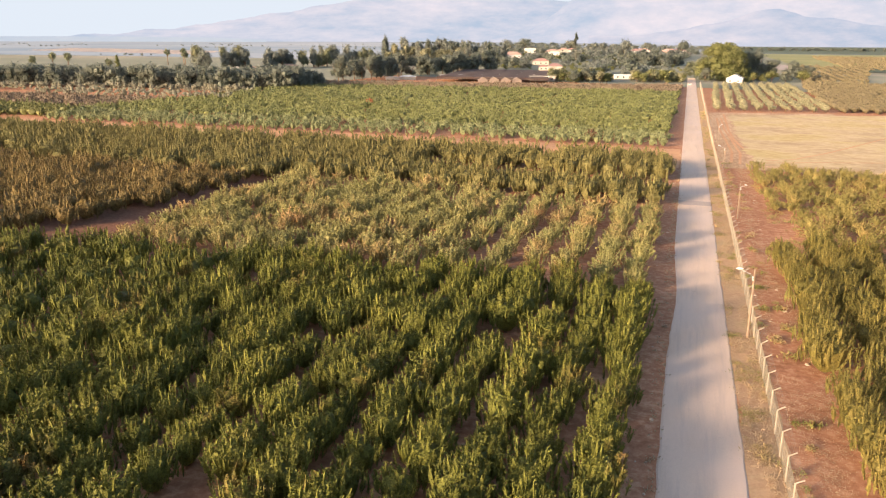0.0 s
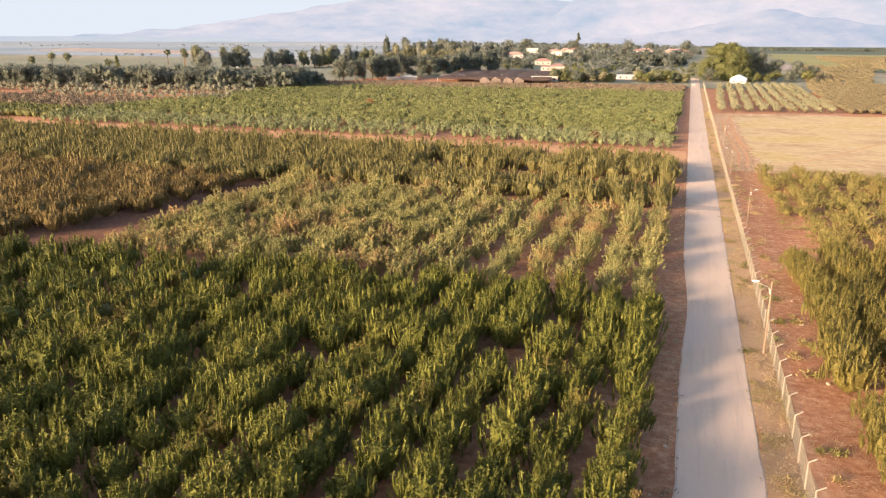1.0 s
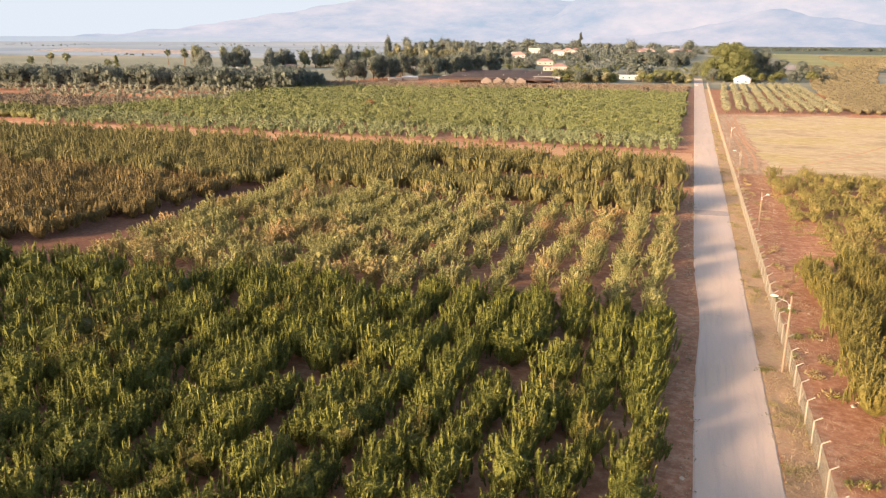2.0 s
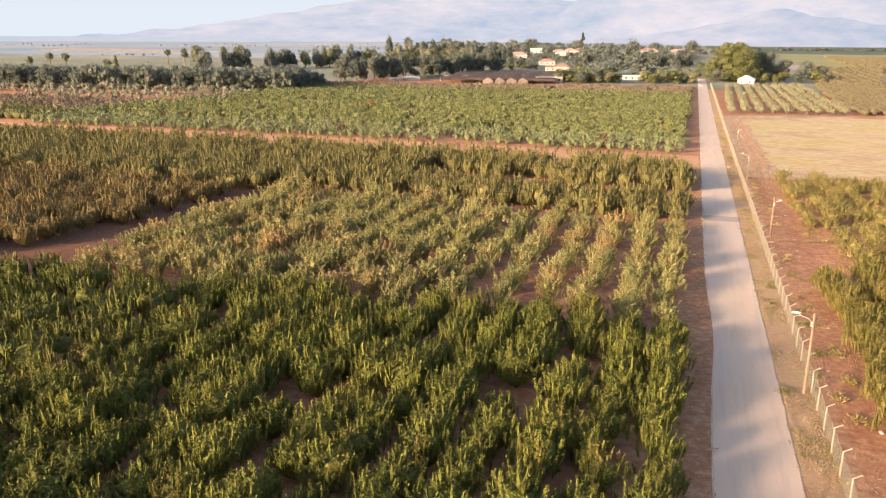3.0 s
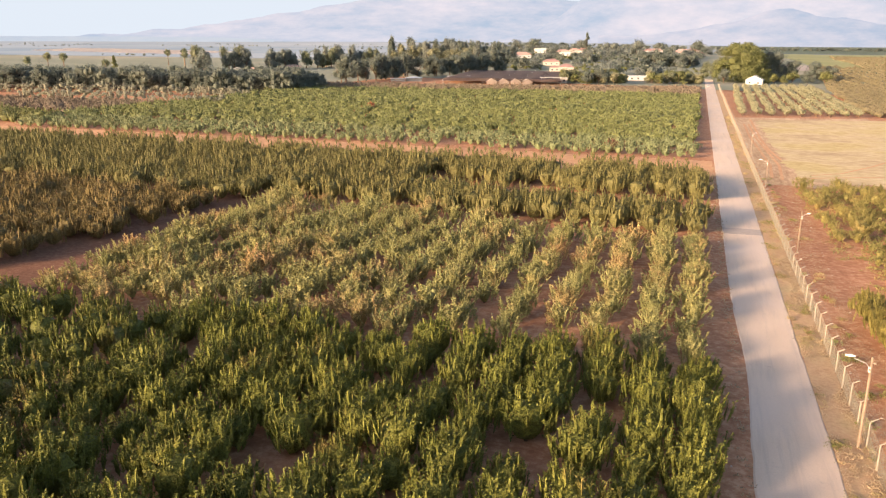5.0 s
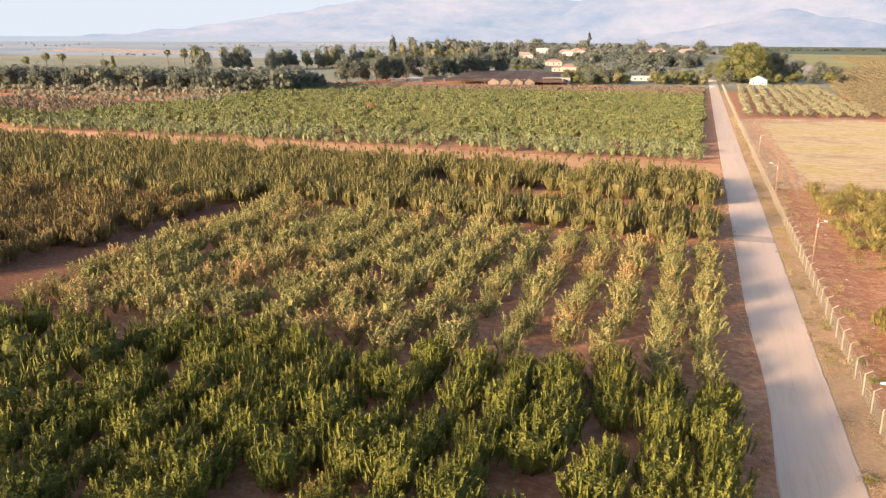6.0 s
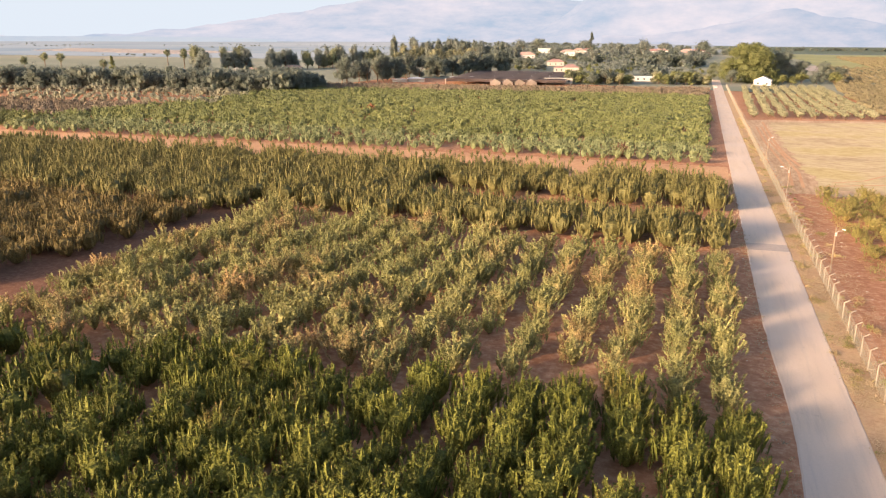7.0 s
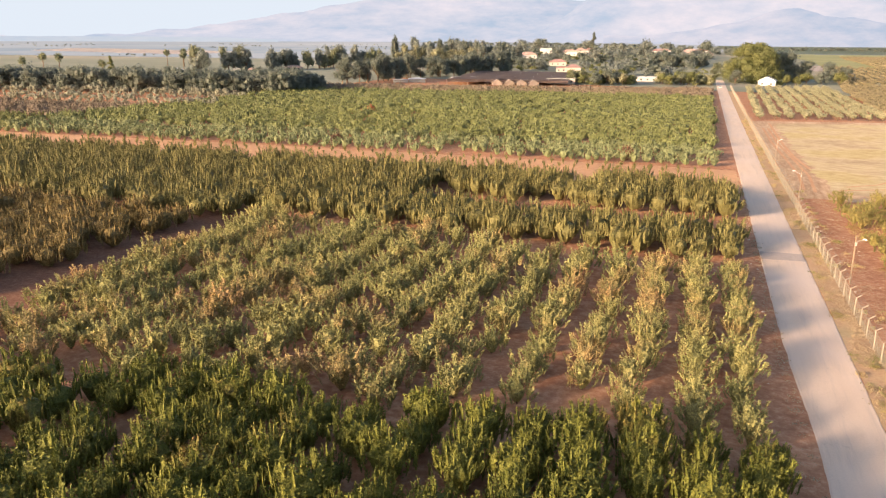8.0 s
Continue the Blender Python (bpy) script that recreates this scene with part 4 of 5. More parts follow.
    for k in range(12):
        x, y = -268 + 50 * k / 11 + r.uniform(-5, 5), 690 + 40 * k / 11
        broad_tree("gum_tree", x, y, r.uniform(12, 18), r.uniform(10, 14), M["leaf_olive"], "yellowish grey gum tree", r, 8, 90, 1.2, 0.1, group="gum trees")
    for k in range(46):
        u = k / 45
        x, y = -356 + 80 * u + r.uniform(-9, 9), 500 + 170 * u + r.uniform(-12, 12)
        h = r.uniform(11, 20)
        broad_tree("gum_tree", x, y, h, h * r.uniform(0.5, 0.8), M["leaf_haze"] if r.uniform() < 0.7 else M["leaf_grey"], "tall hazy grey green gum tree with open crown", r, 11, 60, 1.2, 0.08, group="gum trees")
    for x, y, h in ((-434, 452, 10.5), (-425, 457, 10), (-402, 471, 6), (-372, 520, 11), (-440, 590, 11), (-425, 592, 12), (-412, 600, 12), (-455, 455, 7.5)):
        palm(x, y, h, r)
    tall_tree("cypress_tree", -392, 468, 11, 6, M["leaf_big"], "slim yellow green poplar by the hedge", r, 100, 0.8)


build_far_trees()


def build_far_plots():
    r = np.random.default_rng(44)
    lobes = lambda h, w, n, per, size: cloud_crown(r, [(r.uniform(-0.25, 0.25) * w, r.uniform(-0.25, 0.25) * w, h * r.uniform(0.2, 0.74), w * r.uniform(0.24, 0.38), h * r.uniform(0.18, 0.26)) for _ in range(n)], per, size, size * 0.6)
    # dark avocado-like block on the far side
    pool = [lobes(11, 8, 9, 30, 0.95) for _ in range(6)]
    spots = [(x + r.normal(0, 0.6), y + r.normal(0, 0.6)) for x in np.arange(-345, -186, 5) for y in np.arange(280, 400, 5.5)
             if 300 + 0.37 * (x + 313) < y < 322 + 0.45 * (x + 313) + (8 if x < -230 else 12) and in_sight(x, y)]
    plot_stuff("hedge_dark", pool, spots, M["leaf_dark_haze"], "long block of dense dark green trees", r, 0.8, 1.15, "trees")
    pool = [lobes(4.6, 4.4, 6, 20, 0.6) for _ in range(5)]
    spots = [(x, 298 + 0.27 * (x + 258) + r.normal(0, 0.3)) for x in np.arange(-320, -190, 3.2)] + [(x, 269 + 0.15 * (x + 227) + r.normal(0, 0.3)) for x in np.arange(-262, -178, 3.2)]
    plot_stuff("olive_row", pool, spots, M["leaf_silver"], "silvery olive rows in front of dark trees", r, 0.85, 1.15, "trees")
    pool = [upright_crown(r, 3.0, 1.7, 13, 2, 0.36, 0.2, core=0.17, low=0.8, dome=0.34, lean=0.2, body=0.74, shell=10, around=6) for _ in range(5)]
    spots = [(x + r.normal(0, 0.3), y + r.normal(0, 0.3)) for x in np.arange(-300, -196, 3.4) for y in np.arange(212, 300, 3.2)
             if 223 < y < 259 + 0.15 * (x + 227) and x < -187 and in_sight(x, y)]
    plot_stuff("orchard_brown", pool, spots, M["leaf_brown"], "rust brown orchard plot losing its leaves", r)
    pool = [upright_crown(r, 3.6, 1.9, 16, 3, 0.4, 0.22, core=0.17, low=0.8, dome=0.34, lean=0.2, body=0.74, shell=10, around=6) for _ in range(4)]
    spots = [(x + r.normal(0, 0.3), y + r.normal(0, 0.3)) for x in np.arange(-240, -191, 3.3) for y in np.arange(180, 215, 3.5)
             if 196 + 0.2 * (x + 198) < y < 218 + 0.1 * (x + 198)]
    plot_stuff("orchard_small_dark", pool, spots, M["leaf_big"], "small dark green orchard block by the track", r)
    pool = [upright_crown(r, 3.6, 2.1, 10, 2, 0.42, 0.24, core=0.17, low=0.8, dome=0.34, lean=0.2, body=0.74, shell=10, around=6) for _ in range(5)]
    spots = grid_spots(62, 190, 4.6, 372, 640, 4.2, r, 0.4, lambda x, y: x > 60 + (y - 370) * 0.075 and x < (y - 10) * 0.25 and y < 610)
    spots += grid_spots(80, 190, 7.5, 612, 860, 7.5, r, 0.8, lambda x, y: x > 60 + (y - 370) * 0.075 and x < (y - 10) * 0.2)
    plot_stuff("orchard_far_brown", pool, spots, M["leaf_tan"], "olive brown orchard beyond the olive grove", r)
    spots = [(x + r.normal(0, 1), y + r.normal(0, 1)) for x in np.arange(150, 330, 7.5) for y in np.arange(820, 1200, 9)
             if abs((y - 830) * 0.13 + 160 - x) < 26 + (y - 830) * 0.05 or abs(y - 1090 - 0.3 * (x - 250)) < 12]
    plot_stuff("orchard_strip", pool, spots, M["leaf_tan"], "brown orchard strip across the green fields", r)
    # dark wood line where the plain ends
    pool = [lobes(10, 16, 5, 12, 2.6) for _ in range(5)]
    spots = [(x + r.normal(0, 5), 1900 + r.uniform(0, 120) + 0.1 * abs(x)) for x in np.arange(-700, 700, 5)]
    plot_stuff("far_wood", pool, spots, M["leaf_dark_haze"], "dark line of far woods across the plain", r, 0.5, 0.95, "woods")
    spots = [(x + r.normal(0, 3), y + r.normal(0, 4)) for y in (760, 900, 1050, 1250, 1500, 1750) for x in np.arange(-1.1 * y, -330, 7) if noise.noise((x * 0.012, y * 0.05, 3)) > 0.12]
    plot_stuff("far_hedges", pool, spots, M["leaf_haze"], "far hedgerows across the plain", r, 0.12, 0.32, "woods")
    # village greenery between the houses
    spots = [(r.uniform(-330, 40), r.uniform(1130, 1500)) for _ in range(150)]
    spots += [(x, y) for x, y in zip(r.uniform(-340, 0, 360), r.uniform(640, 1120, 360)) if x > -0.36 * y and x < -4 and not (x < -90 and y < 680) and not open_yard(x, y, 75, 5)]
    plot_stuff("far_village_trees", pool, spots[::2], M["leaf_haze"], "haze dulled green treetops in and behind the village", r, 0.5, 1.05, "woods")
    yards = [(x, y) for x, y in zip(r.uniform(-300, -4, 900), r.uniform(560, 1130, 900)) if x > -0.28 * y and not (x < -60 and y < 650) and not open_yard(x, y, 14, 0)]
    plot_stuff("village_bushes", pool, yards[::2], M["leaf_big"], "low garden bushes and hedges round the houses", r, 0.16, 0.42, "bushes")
    plot_stuff("far_village_dark_trees", pool, spots[1::2], M["leaf_dark_haze"], "dark treetops in and behind the village", r, 0.5, 1.05, "woods")


build_far_plots()


def build_olives():
    r = np.random.default_rng(55)
    kinds = [(quad_mesh("crown", cloud_crown(r, [(0, 0, 2.0, 1.6, 1.3)] + [(r.uniform(-1, 1), r.uniform(-1, 1), r.uniform(1.3, 2.6), 1.1, 0.9) for _ in range(5)], 24, 0.5, 0.3), M["leaf_olive"]),
              limbs_mesh(r, 2.4, 1.4, thick=0.16)) for _ in range(5)]
    spots = [(x + 0.028 * (y - 350) + r.normal(0, 0.3), y + r.normal(0, 0.3)) for x in np.arange(12.5, 62, 5.7) for y in np.arange(349 + 0.42 * (x - 11), 552 + 0.7 * (x - 14), 6.2)]
    stand_trees("olive_tree", kinds, spots, "round silvery olive tree in a tidy row", "olive grove", r, 0.85, 1.15)


build_olives()


# ---------------------------------------------------------------- buildings
def house(name, x, y, w, d, h, roof_h, turn, wall_m, roof_m, label, windows=3, gable=True, eave=0.4):
    """A house with its ridge across the front (gable=False) or towards it (gable=True)."""
    root = tagged(new(name), label, "house")
    root.matrix_basis = pose(x, y, float(land(x, y)), 0, 0, turn)
    bm = bmesh.new()
    box(bm, -w / 2, w / 2, -d / 2, d / 2, -1.0, h)
    if gable:
        for yy in (-d / 2, d / 2 - 0.25):
            vs = [bm.verts.new(p) for p in ((-w / 2, yy, h), (w / 2, yy, h), (0, yy, h + roof_h), (-w / 2, yy + 0.25, h), (w / 2, yy + 0.25, h), (0, yy + 0.25, h + roof_h))]
            for f in ((0, 1, 2), (5, 4, 3), (0, 3, 4, 1), (1, 4, 5, 2), (2, 5, 3, 0)):
                bm.faces.new([vs[i] for i in f])
    part("wall", bm, wall_m, root)
    bm = bmesh.new()
    e, t = eave, 0.2
    if gable:
        k = roof_h / (w / 2)
        prof = [(-w / 2 - e, h - e * k), (0, h + roof_h), (w / 2 + e, h - e * k)]
        ring = [(px, pz + 0.02) for px, pz in prof] + [(px, pz + t) for px, pz in prof[::-1]]
        fr = [[bm.verts.new((px, yy, pz)) for px, pz in ring] for yy in (-d / 2 - e, d / 2 + e)]
        for i in range(6):
            bm.faces.new((fr[0][i], fr[0][(i + 1) % 6], fr[1][(i + 1) % 6], fr[1][i]))
        bm.faces.new(fr[0][::-1])
        bm.faces.new(fr[1])
    elif roof_h > 0:
        lo = [bm.verts.new(p) for p in ((-w / 2 - e, -d / 2 - e, h), (w / 2 + e, -d / 2 - e, h), (w / 2 + e, d / 2 + e, h), (-w / 2 - e, d / 2 + e, h))]
        mid = [bm.verts.new(v.co + Vector((0, 0, 0.18))) for v in lo]
        s = min(d / 2, w / 2 - 0.3)
        hi = [bm.verts.new((-w / 2 + s, 0, h + roof_h)), bm.verts.new((w / 2 - s, 0, h + roof_h))]
        bm.faces.new(lo[::-1])
        for i in range(4):
            bm.faces.new((lo[i], lo[(i + 1) % 4], mid[(i + 1) % 4], mid[i]))
        bm.faces.new((mid[0], mid[1], hi[1], hi[0]))
        bm.faces.new((mid[1], mid[2], hi[1]))
        bm.faces.new((mid[2], mid[3], hi[0], hi[1]))
        bm.faces.new((mid[3], mid[0], hi[0]))
    else:
        box(bm, -w / 2 - e, w / 2 + e, -d / 2 - e, d / 2 + e, h, h + 0.25)
    part("roof", bm, roof_m, root)
    for k in range(windows):
        wx = -w / 2 + w * (k + 0.5) / windows
        bm = bmesh.new()
        box(bm, wx - 0.6, wx + 0.6, -d / 2 - 0.06, -d / 2 + 0.02, 1.0, 2.2)
        win = part("window", bm, M["glass"], root, "dark window pane")
        bm = bmesh.new()
        box(bm, wx - 0.72, wx + 0.72, -d / 2 - 0.12, -d / 2 + 0.02, 0.88, 0.99)
        part("sill", bm, M["white"], win)
    return root


def build_village():
    house("white_house", 32.5, 601, 11, 10, 3.6, 2.6, -8, M["white"], M["whiteroof"], "white rendered house with a pale gabled roof", 2, True)
    house("cream_shed", -94, 524, 17, 7, 3.2, 0, 14, M["cream"], M["cream"], "long low cream farm building", 4, False)
    house("white_shed", -46, 592, 13, 6, 3.2, 0, 14, M["white"], M["whiteroof"], "low white shed with a flat pale roof", 3, False)
    house("village_house", -108, 660, 12, 9, 4.4, 2.6, 12, M["cream"], M["redroof"], "cream house with an orange tiled hip roof", 3, False)
    house("village_house", -119, 668, 8, 7, 3.2, 1.8, 12, M["cream"], M["redroof"], "cream house with an orange tiled hip roof", 2, False)
    house("village_house", -137, 752, 15, 9, 3.4, 2.8, 14, M["cream"], M["redroof"], "low house with a bright red tiled roof", 3, False)
    house("village_house", -189, 862, 19, 10, 3.6, 3.0, 15, M["white"], M["pinkroof"], "white house with a faded pink tiled roof", 4, False)
    house("village_house", -196, 1000, 14, 9, 6, 0, 15, M["white"], M["whiteroof"], "white two storey house with a flat roof", 3, False)
    for x, y, w, hh, rm in ((-158, 945, 18, 4, "pinkroof"), (-148, 965, 14, 5, "pinkroof"), (-141, 990, 16, 4.5, "redroof"), (-60, 1070, 20, 5, "pinkroof"), (-66, 1040, 16, 5, "redroof"), (-27, 1120, 20, 5, "pinkroof"),
                            (-14, 1090, 18, 6, "redroof"), (-30, 1060, 14, 4, "pinkroof"), (-80, 1090, 16, 4, "whiteroof"), (-5, 1010, 12, 4, "redroof")):
        house("village_house", x, y, w * 0.9, 9, hh * 1.15, 2.6 if rm != "whiteroof" else 0, 12, M["white"] if w > 15 else M["cream"], M[rm], "village house among trees with a tiled roof", 3, False)
    house("long_shed", -122, 1180, 22, 10, 5, 0, 14, M["white"], M["whiteroof"], "long white farm shed far off", 4, False)
    house("farm_shed", -183, 474, 9, 6, 1.5, 0.5, 22, M["cream"], M["white"], "low pale shed with a sloping white sheet roof", 0, False)
    house("farm_shed", -175, 481, 10, 7, 1.9, 0.9, 22, M["cream"], M["whiteroof"], "low shed with a bright sheet roof", 0, False)
    house("farm_shed", -152, 505, 16, 6, 2.6, 0.6, 22, M["cream"], M["white"], "low pale shed beside the shade nets", 2, False)
    for x, y, w, rm in ((-309, 512, 11, "pinkroof"), (-312, 575, 14, "pinkroof"), (-349, 482, 9, "whiteroof"), (-318, 506, 9, "cream")):
        house("farmstead", x, y, w, 8, 2.2, 1.8, 30, M["cream"], M[rm], "farm building behind the dark trees", 2, False)
    # flat shade nets on posts, with four peaked tents before them
    root = tagged(new("shade_net"), "wide sagging brown shade net on steel posts", "shed")
    root.matrix_basis = pose(-152, 470, float(land(-152, 470)), 0, 0, 27)
    bm = bmesh.new()
    nx, ny, wx, wy = 31, 25, 74, 120
    grid = [[bm.verts.new((wx * i / (nx - 1) + wy * 0.35 * j / (ny - 1), wy * j / (ny - 1), 3.1 + 0.25 * abs(math.sin(math.pi * i / 5)) + 0.2 * noise.noise((i * 0.6, j * 0.5, 3))
                              + float(land(-152 + wx * i / nx, 470 + wy * j / ny)) - float(land(-152, 470)))) for i in range(nx)] for j in range(ny)]
    for j in range(ny - 1):
        for i in range(nx - 1):
            bm.faces.new((grid[j][i], grid[j][i + 1], grid[j + 1][i + 1], grid[j + 1][i]))
    for i in range(nx - 1):                       # the hanging front
        a, c = grid[0][i].co, grid[0][i + 1].co
        bm.faces.new((bm.verts.new((a.x, a.y - 0.1, a.z - 1.6)), bm.verts.new((c.x, c.y - 0.1, c.z - 1.6)), grid[0][i + 1], grid[0][i]))
    bmesh.ops.solidify(bm, geom=list(bm.faces), thickness=0.03)
    part("net_roof", bm, M["net"], root)
    for i in range(0, nx, 5):
        for j in (0, 8, 16, 24):
            x, y = wx * i / (nx - 1) + wy * 0.35 * j / (ny - 1), wy * j / (ny - 1)
            bm = bmesh.new()
            tube(bm, [(x, y + 0.2, -3.5), (x, y + 0.2, 3.0)], [0.06, 0.06], 5)
            part("post", bm, M["steel"], root)
    for k in range(4):
        x, y = -124 + 6.6 * k, 480 + 3.4 * k
        root = tagged(new("net_tent"), "pale brown peaked net tent before the shade net", "shed", "net tents")
        root.matrix_basis = pose(x, y, float(land(x, y)), 0, 0, 20)
        bm = bmesh.new()
        fr = [[bm.verts.new((px, yy, pz)) for px, pz in ((-3.2, 1.7), (0, 3.5), (3.2, 1.7), (3.2, 1.6), (0, 3.4), (-3.2, 1.6))] for yy in (0, 7)]
        for i in range(6):
            bm.faces.new((fr[0][i], fr[0][(i + 1) % 6], fr[1][(i + 1) % 6], fr[1][i]))
        bm.faces.new(fr[0][::-1])
        bm.faces.new(fr[1])
        part("net_roof", bm, M["tent"], root)
        bm = bmesh.new()
        f = bm.faces.new([bm.verts.new(p) for p in ((-3.1, 0.2, -0.3), (3.1, 0.2, -0.3), (3.1, 0.2, 1.6), (0, 0.2, 3.35), (-3.1, 0.2, 1.6))])
        bmesh.ops.solidify(bm, geom=[f], thickness=0.05)
        part("net_end", bm, M["tent"], root)
        for px in (-3.1, 3.1):
            for yy in (0.4, 6.6):
                bm = bmesh.new()
                tube(bm, [(px, yy, -0.4), (px, yy, 1.65)], [0.06, 0.06], 5)
                part("post", bm, M["steel"], root)


build_village()


def build_car():
    root = tagged(new("car"), "white car standing on the road", "car")
    root.matrix_basis = pose(1.6, 548, float(land(1.6, 548)) + 0.08, 0, 0, 0)
    bm = bmesh.new()
    prof = [(-2.1, 0.35), (-2.1, 0.95), (-1.5, 1.0), (-0.95, 1.45), (0.7, 1.45), (1.35, 0.98), (2.1, 0.85), (2.1, 0.35)]
    a = [bm.verts.new((-0.85, py, pz)) for py, pz in prof]
    c = [bm.verts.new((0.85, py, pz)) for py, pz in prof]
    n = len(prof)
    for i in range(n):
        bm.faces.new((a[i], a[(i + 1) % n], c[(i + 1) % n], c[i]))
    bm.faces.new(a[::-1])
    bm.faces.new(c)
    bmesh.ops.bevel(bm, geom=list(bm.edges), offset=0.07, segments=2, affect="EDGES")
    part("body", bm, M["white"], root)
    bm = bmesh.new()
    box(bm, -0.72, 0.72, -0.02, 0.02, -0.2, 0.2, pose(0, -1.29, 1.24, -38, 0, 0))
    part("rear_window", bm, M["glass"], root, "dark rear window")
    for wx in (-0.8, 0.8):
        for wy in (-1.3, 1.3):
            bm = bmesh.new()
            tube(bm, [(wx - 0.1, wy, 0.32), (wx + 0.1, wy, 0.32)], [0.32, 0.32], 12)
            part("wheel", bm, M["glass"], root, "black tyre")


build_car()


# ---------------------------------------------------------------- weeds, straw, stones
def tufts(name, spots, material, label, r, blades, size, spread, rise):
    q = []
    for x, y in spots:
        n = int(blades * r.uniform(0.6, 1.4))
        s = r.uniform(0.5, 1.3)
        at = np.stack([x + r.normal(0, spread * s, n), y + r.normal(0, spread * s, n), np.zeros(n)], 1)
        at[:, 2] = land(at[:, 0], at[:, 1]) + r.uniform(0, 0.25, n) * rise
        q.append(leaves(r, at, r.normal(0, 1, at.shape) * np.array([1, 1, 0.3]) + np.array([0, 0, rise]), size * s, size * s * 0.35))
    tagged(new(name, quad_mesh(name, np.concatenate(q), material)), label, "grass", "", "stuff")


def build_weeds():
    r = np.random.default_rng(66)
    inside = lambda x, y: noise.noise((x * 0.5, y * 0.12, 5)) > -0.1
    spots = [(x, y) for x, y in zip(r.uniform(5.65, 8.3, 5200), 20 + 330 * r.uniform(0, 1, 5200) ** 1.4) if inside(x, y)]
    tufts("dry_grass", spots[:2300], M["straw"], "dry straw coloured grass on the verge", r, 22, 0.13, 0.2, 0.8)
    tufts("weeds", [s for s in spots[2300:] if noise.noise((s[0] * 0.3, s[1] * 0.16, 8)) > 0.0], M["weed"], "low green weeds along the fence", r, 40, 0.15, 0.24, 0.8)
    spots = [(x, y) for x, y in zip(r.uniform(8.4, 14.5, 2600), 25 + 230 * r.uniform(0, 1, 2600) ** 1.3) if noise.noise((x * 0.5, y * 0.06, 1)) > 0.02]
    tufts("straw_patches", spots, M["straw"], "pale straw lying in patches on red soil", r, 34, 0.10, 0.5, 0.2)
    spots = [(x, y) for x, y in zip(r.uniform(14.2, 46, 1500), r.uniform(110, 187, 1500)) if noise.noise((x * 0.16, y * 0.12, 4)) > -0.12]
    tufts("tall_weeds", spots, M["leaf_g"], "golden weeds between the loose fruit trees", r, 26, 0.3, 0.42, 1.0)
    spots = [(r.uniform(-0.9, 0.1), y) for y in 20 + 190 * r.uniform(0, 1, 420)]
    tufts("verge_grass", spots, M["straw"], "thin dry grass by the road edge", r, 8, 0.2, 0.14, 0.6)
    spots = [(r.uniform(8.6, 11.5), y) for y in 30 + 170 * r.uniform(0, 1, 60)]
    tufts("bushes", spots, M["weed"], "small green bushes behind the fence", r, 70, 0.28, 0.32, 1.0)


build_weeds()


def stone(x, y, s, r):
    bm = bmesh.new()
    bmesh.ops.create_icosphere(bm, subdivisions=2, radius=1)
    for v in bm.verts:
        k = 1 + 0.35 * noise.noise(v.co * 1.3 + Vector((x, y, 0)))
        v.co = Vector((v.co.x * s * 1.4 * k, v.co.y * s * k, max(-0.2, v.co.z) * s * 0.6 * k))
    me = bpy.data.meshes.new("stone")
    bm.to_mesh(me)
    bm.free()
    me.materials.append(M["stone"])
    ob = tagged(new("stone", me), "pale stone lying on red soil", "stone", "stones on the soil")
    ob.matrix_basis = pose(x, y, float(land(x, y)) + 0.03, 0, 0, r.uniform(0, 360))


def build_stones():
    r = np.random.default_rng(77)
    stone(12.0, 69.4, 0.2, r)
    stone(11.7, 84.0, 0.2, r)
    for k in range(46):
        left = k % 2
        stone(r.uniform(-2.2, -0.3) if left else r.uniform(8.8, 13.5), 30 + 150 * r.uniform(0, 1), r.uniform(0.06, 0.16), r)


build_stones()


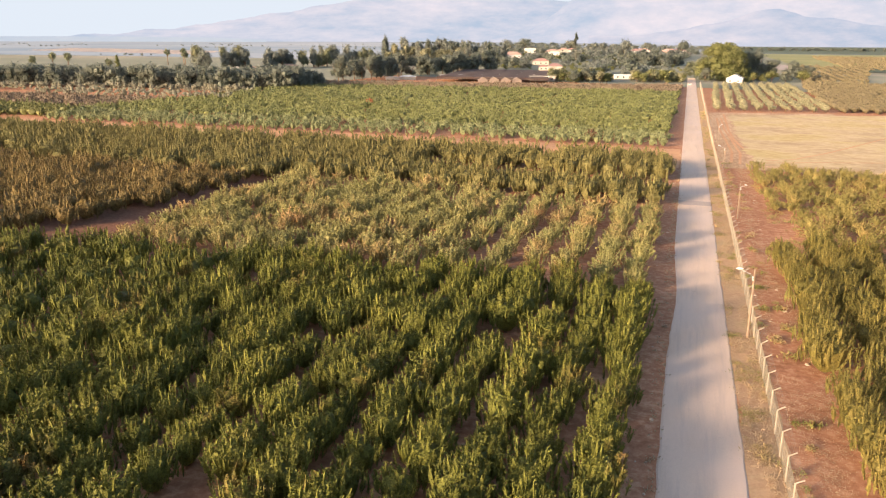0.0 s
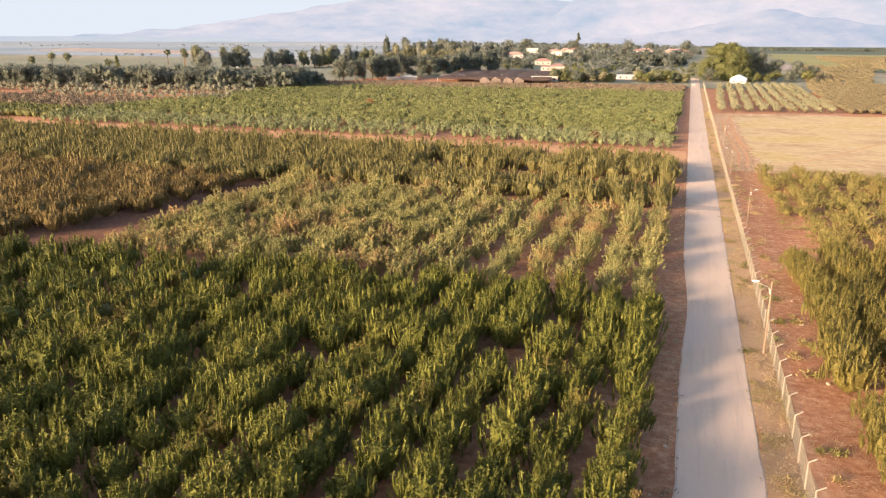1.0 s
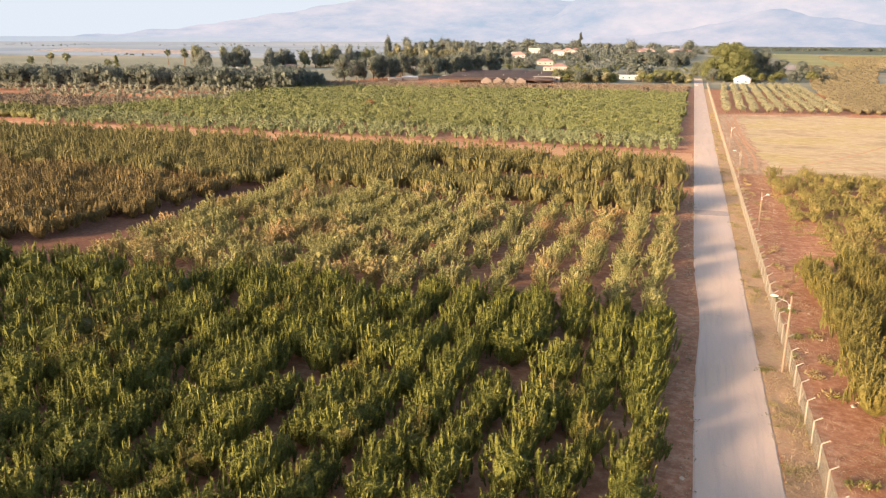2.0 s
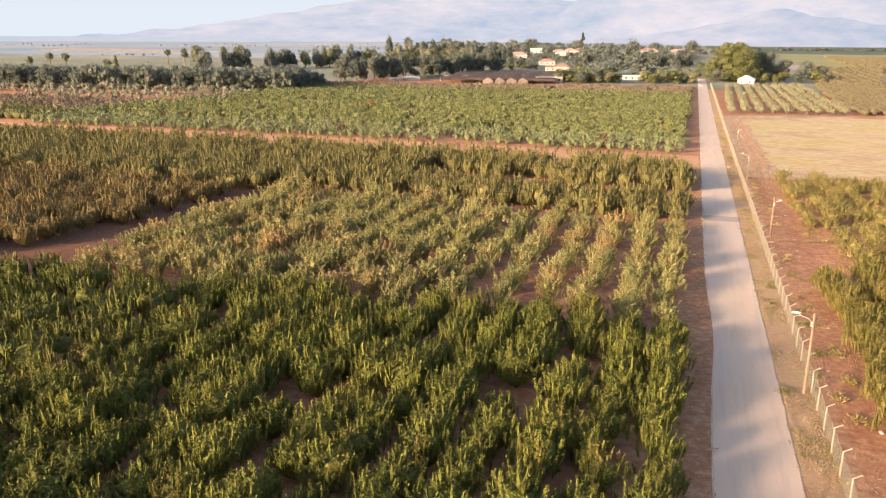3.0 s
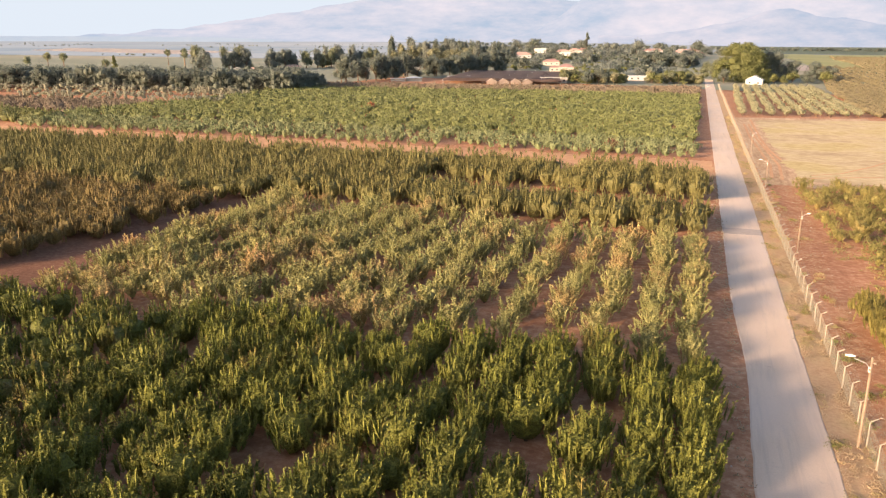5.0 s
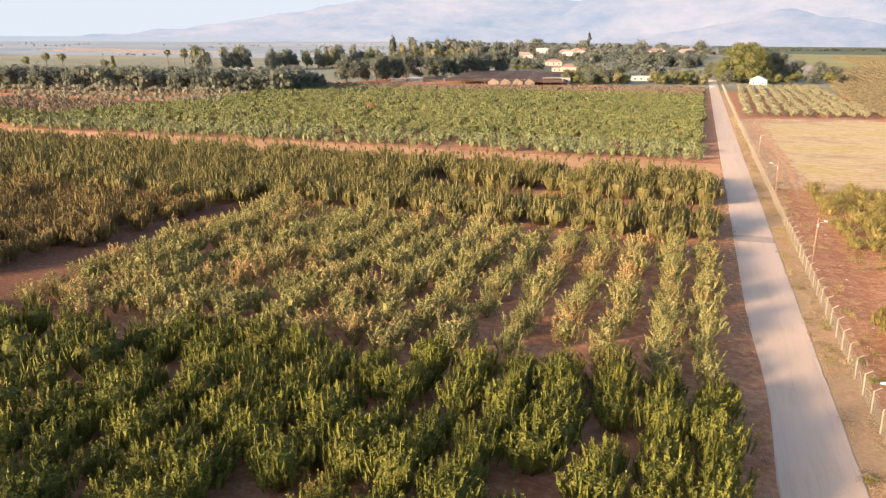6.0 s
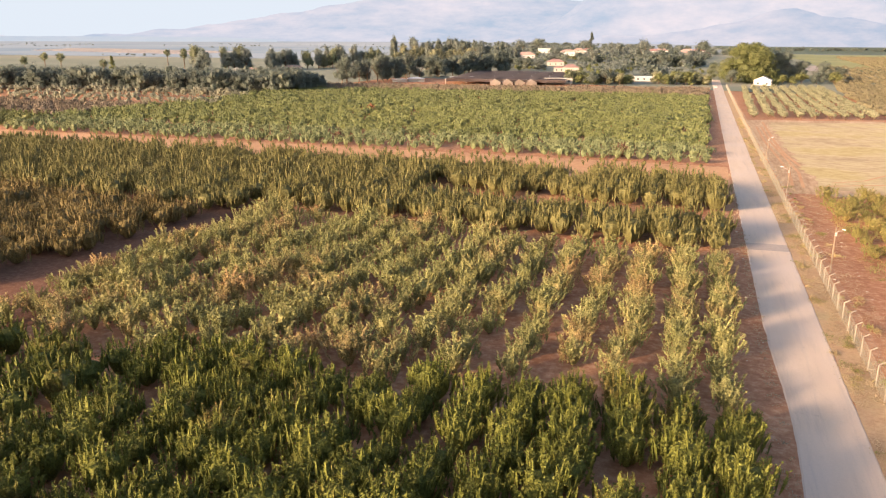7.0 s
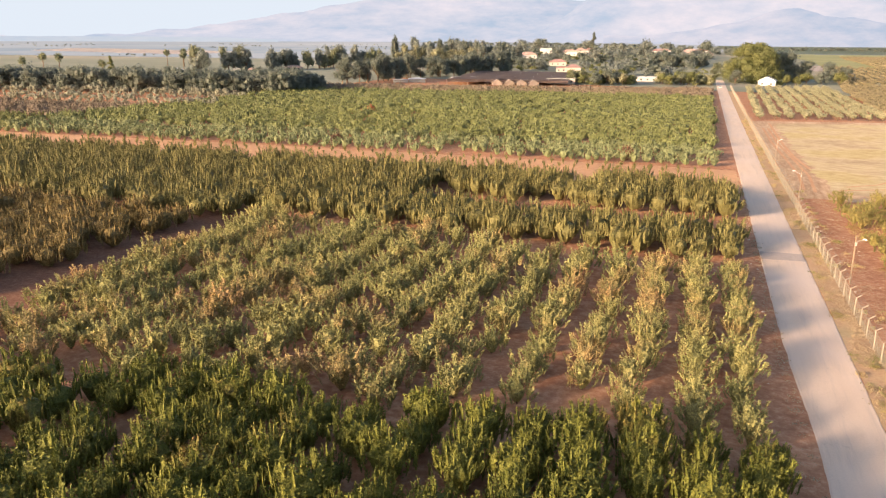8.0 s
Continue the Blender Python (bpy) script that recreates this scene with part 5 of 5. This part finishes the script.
def wheel_track(points, width, label, lift=0.07):
    """A worn pair of ruts along a line of a few points, a little above the field."""
    verts, faces = [], []
    pts = []
    for (x0, y0), (x1, y1) in zip(points, points[1:]):
        for k in range(12):
            pts.append((x0 + (x1 - x0) * k / 12, y0 + (y1 - y0) * k / 12))
    for i, (x, y) in enumerate(pts):
        a, b2 = pts[max(0, i - 1)], pts[min(len(pts) - 1, i + 1)]
        d = Vector((b2[0] - a[0], b2[1] - a[1], 0)).normalized()
        for s in (-1, 1):
            w = width * (0.5 + 0.15 * noise.noise((x * 0.3, y * 0.3, s)))
            px, py = x - d.y * s * w, y + d.x * s * w
            verts.append((px, py, float(land(px, py)) + lift))
    for i in range(len(pts) - 1):
        faces.append((2 * i, 2 * i + 1, 2 * i + 3, 2 * i + 2))
    me = bpy.data.meshes.new("wheel_track")
    me.from_pydata(verts, [], faces)
    me.materials.append(M["track"])
    tagged(new("wheel_track", me), label, "track", "", "structure")


wheel_track([(15.0, 335), (14.6, 300), (14.2, 270), (14.6, 245), (16, 225), (19, 207), (24, 200)], 0.8, "reddish wheel track along the stubble edge", 0.036)
wheel_track([(11.5, 196), (12.6, 215), (12.2, 240), (11.4, 275), (11.8, 320)], 0.7, "pale wheel rut on the bare field margin", 0.032)
wheel_track([(13.4, 194), (14.6, 214), (14.0, 240), (12.9, 275), (13.4, 320)], 0.7, "pale wheel rut on the bare field margin", 0.032)
wheel_track([(18, 198), (30, 205), (48, 213), (70, 222), (100, 236)], 0.7, "faint wheel track across the stubble")
wheel_track([(20, 203), (27, 209), (36, 224), (46, 243), (62, 275), (85, 320)], 0.6, "faint wheel track across the stubble")


def build_rust_trees():
    r = np.random.default_rng(88)
    crown = lambda q: upright_crown(q, 3.4, 1.5, 26, 7, 0.3, 0.16, core=0.1, body=0.5, shell=120)
    stand_trees("rust_tree", tree_kinds(r, 2, crown, M["leaf_red"], 3.0, 1.2), [(-119.5, 284.0), (-121.5, 288.0)], "dying fruit tree with rust red leaves", "dying trees", r)
    stand_trees("rust_tree", tree_kinds(r, 2, crown, M["leaf_maroon"], 3.0, 1.2), [(-97.5, 211.5), (-24.8, 219.0)], "dying fruit tree with dull maroon leaves", "dying trees", r)


build_rust_trees()
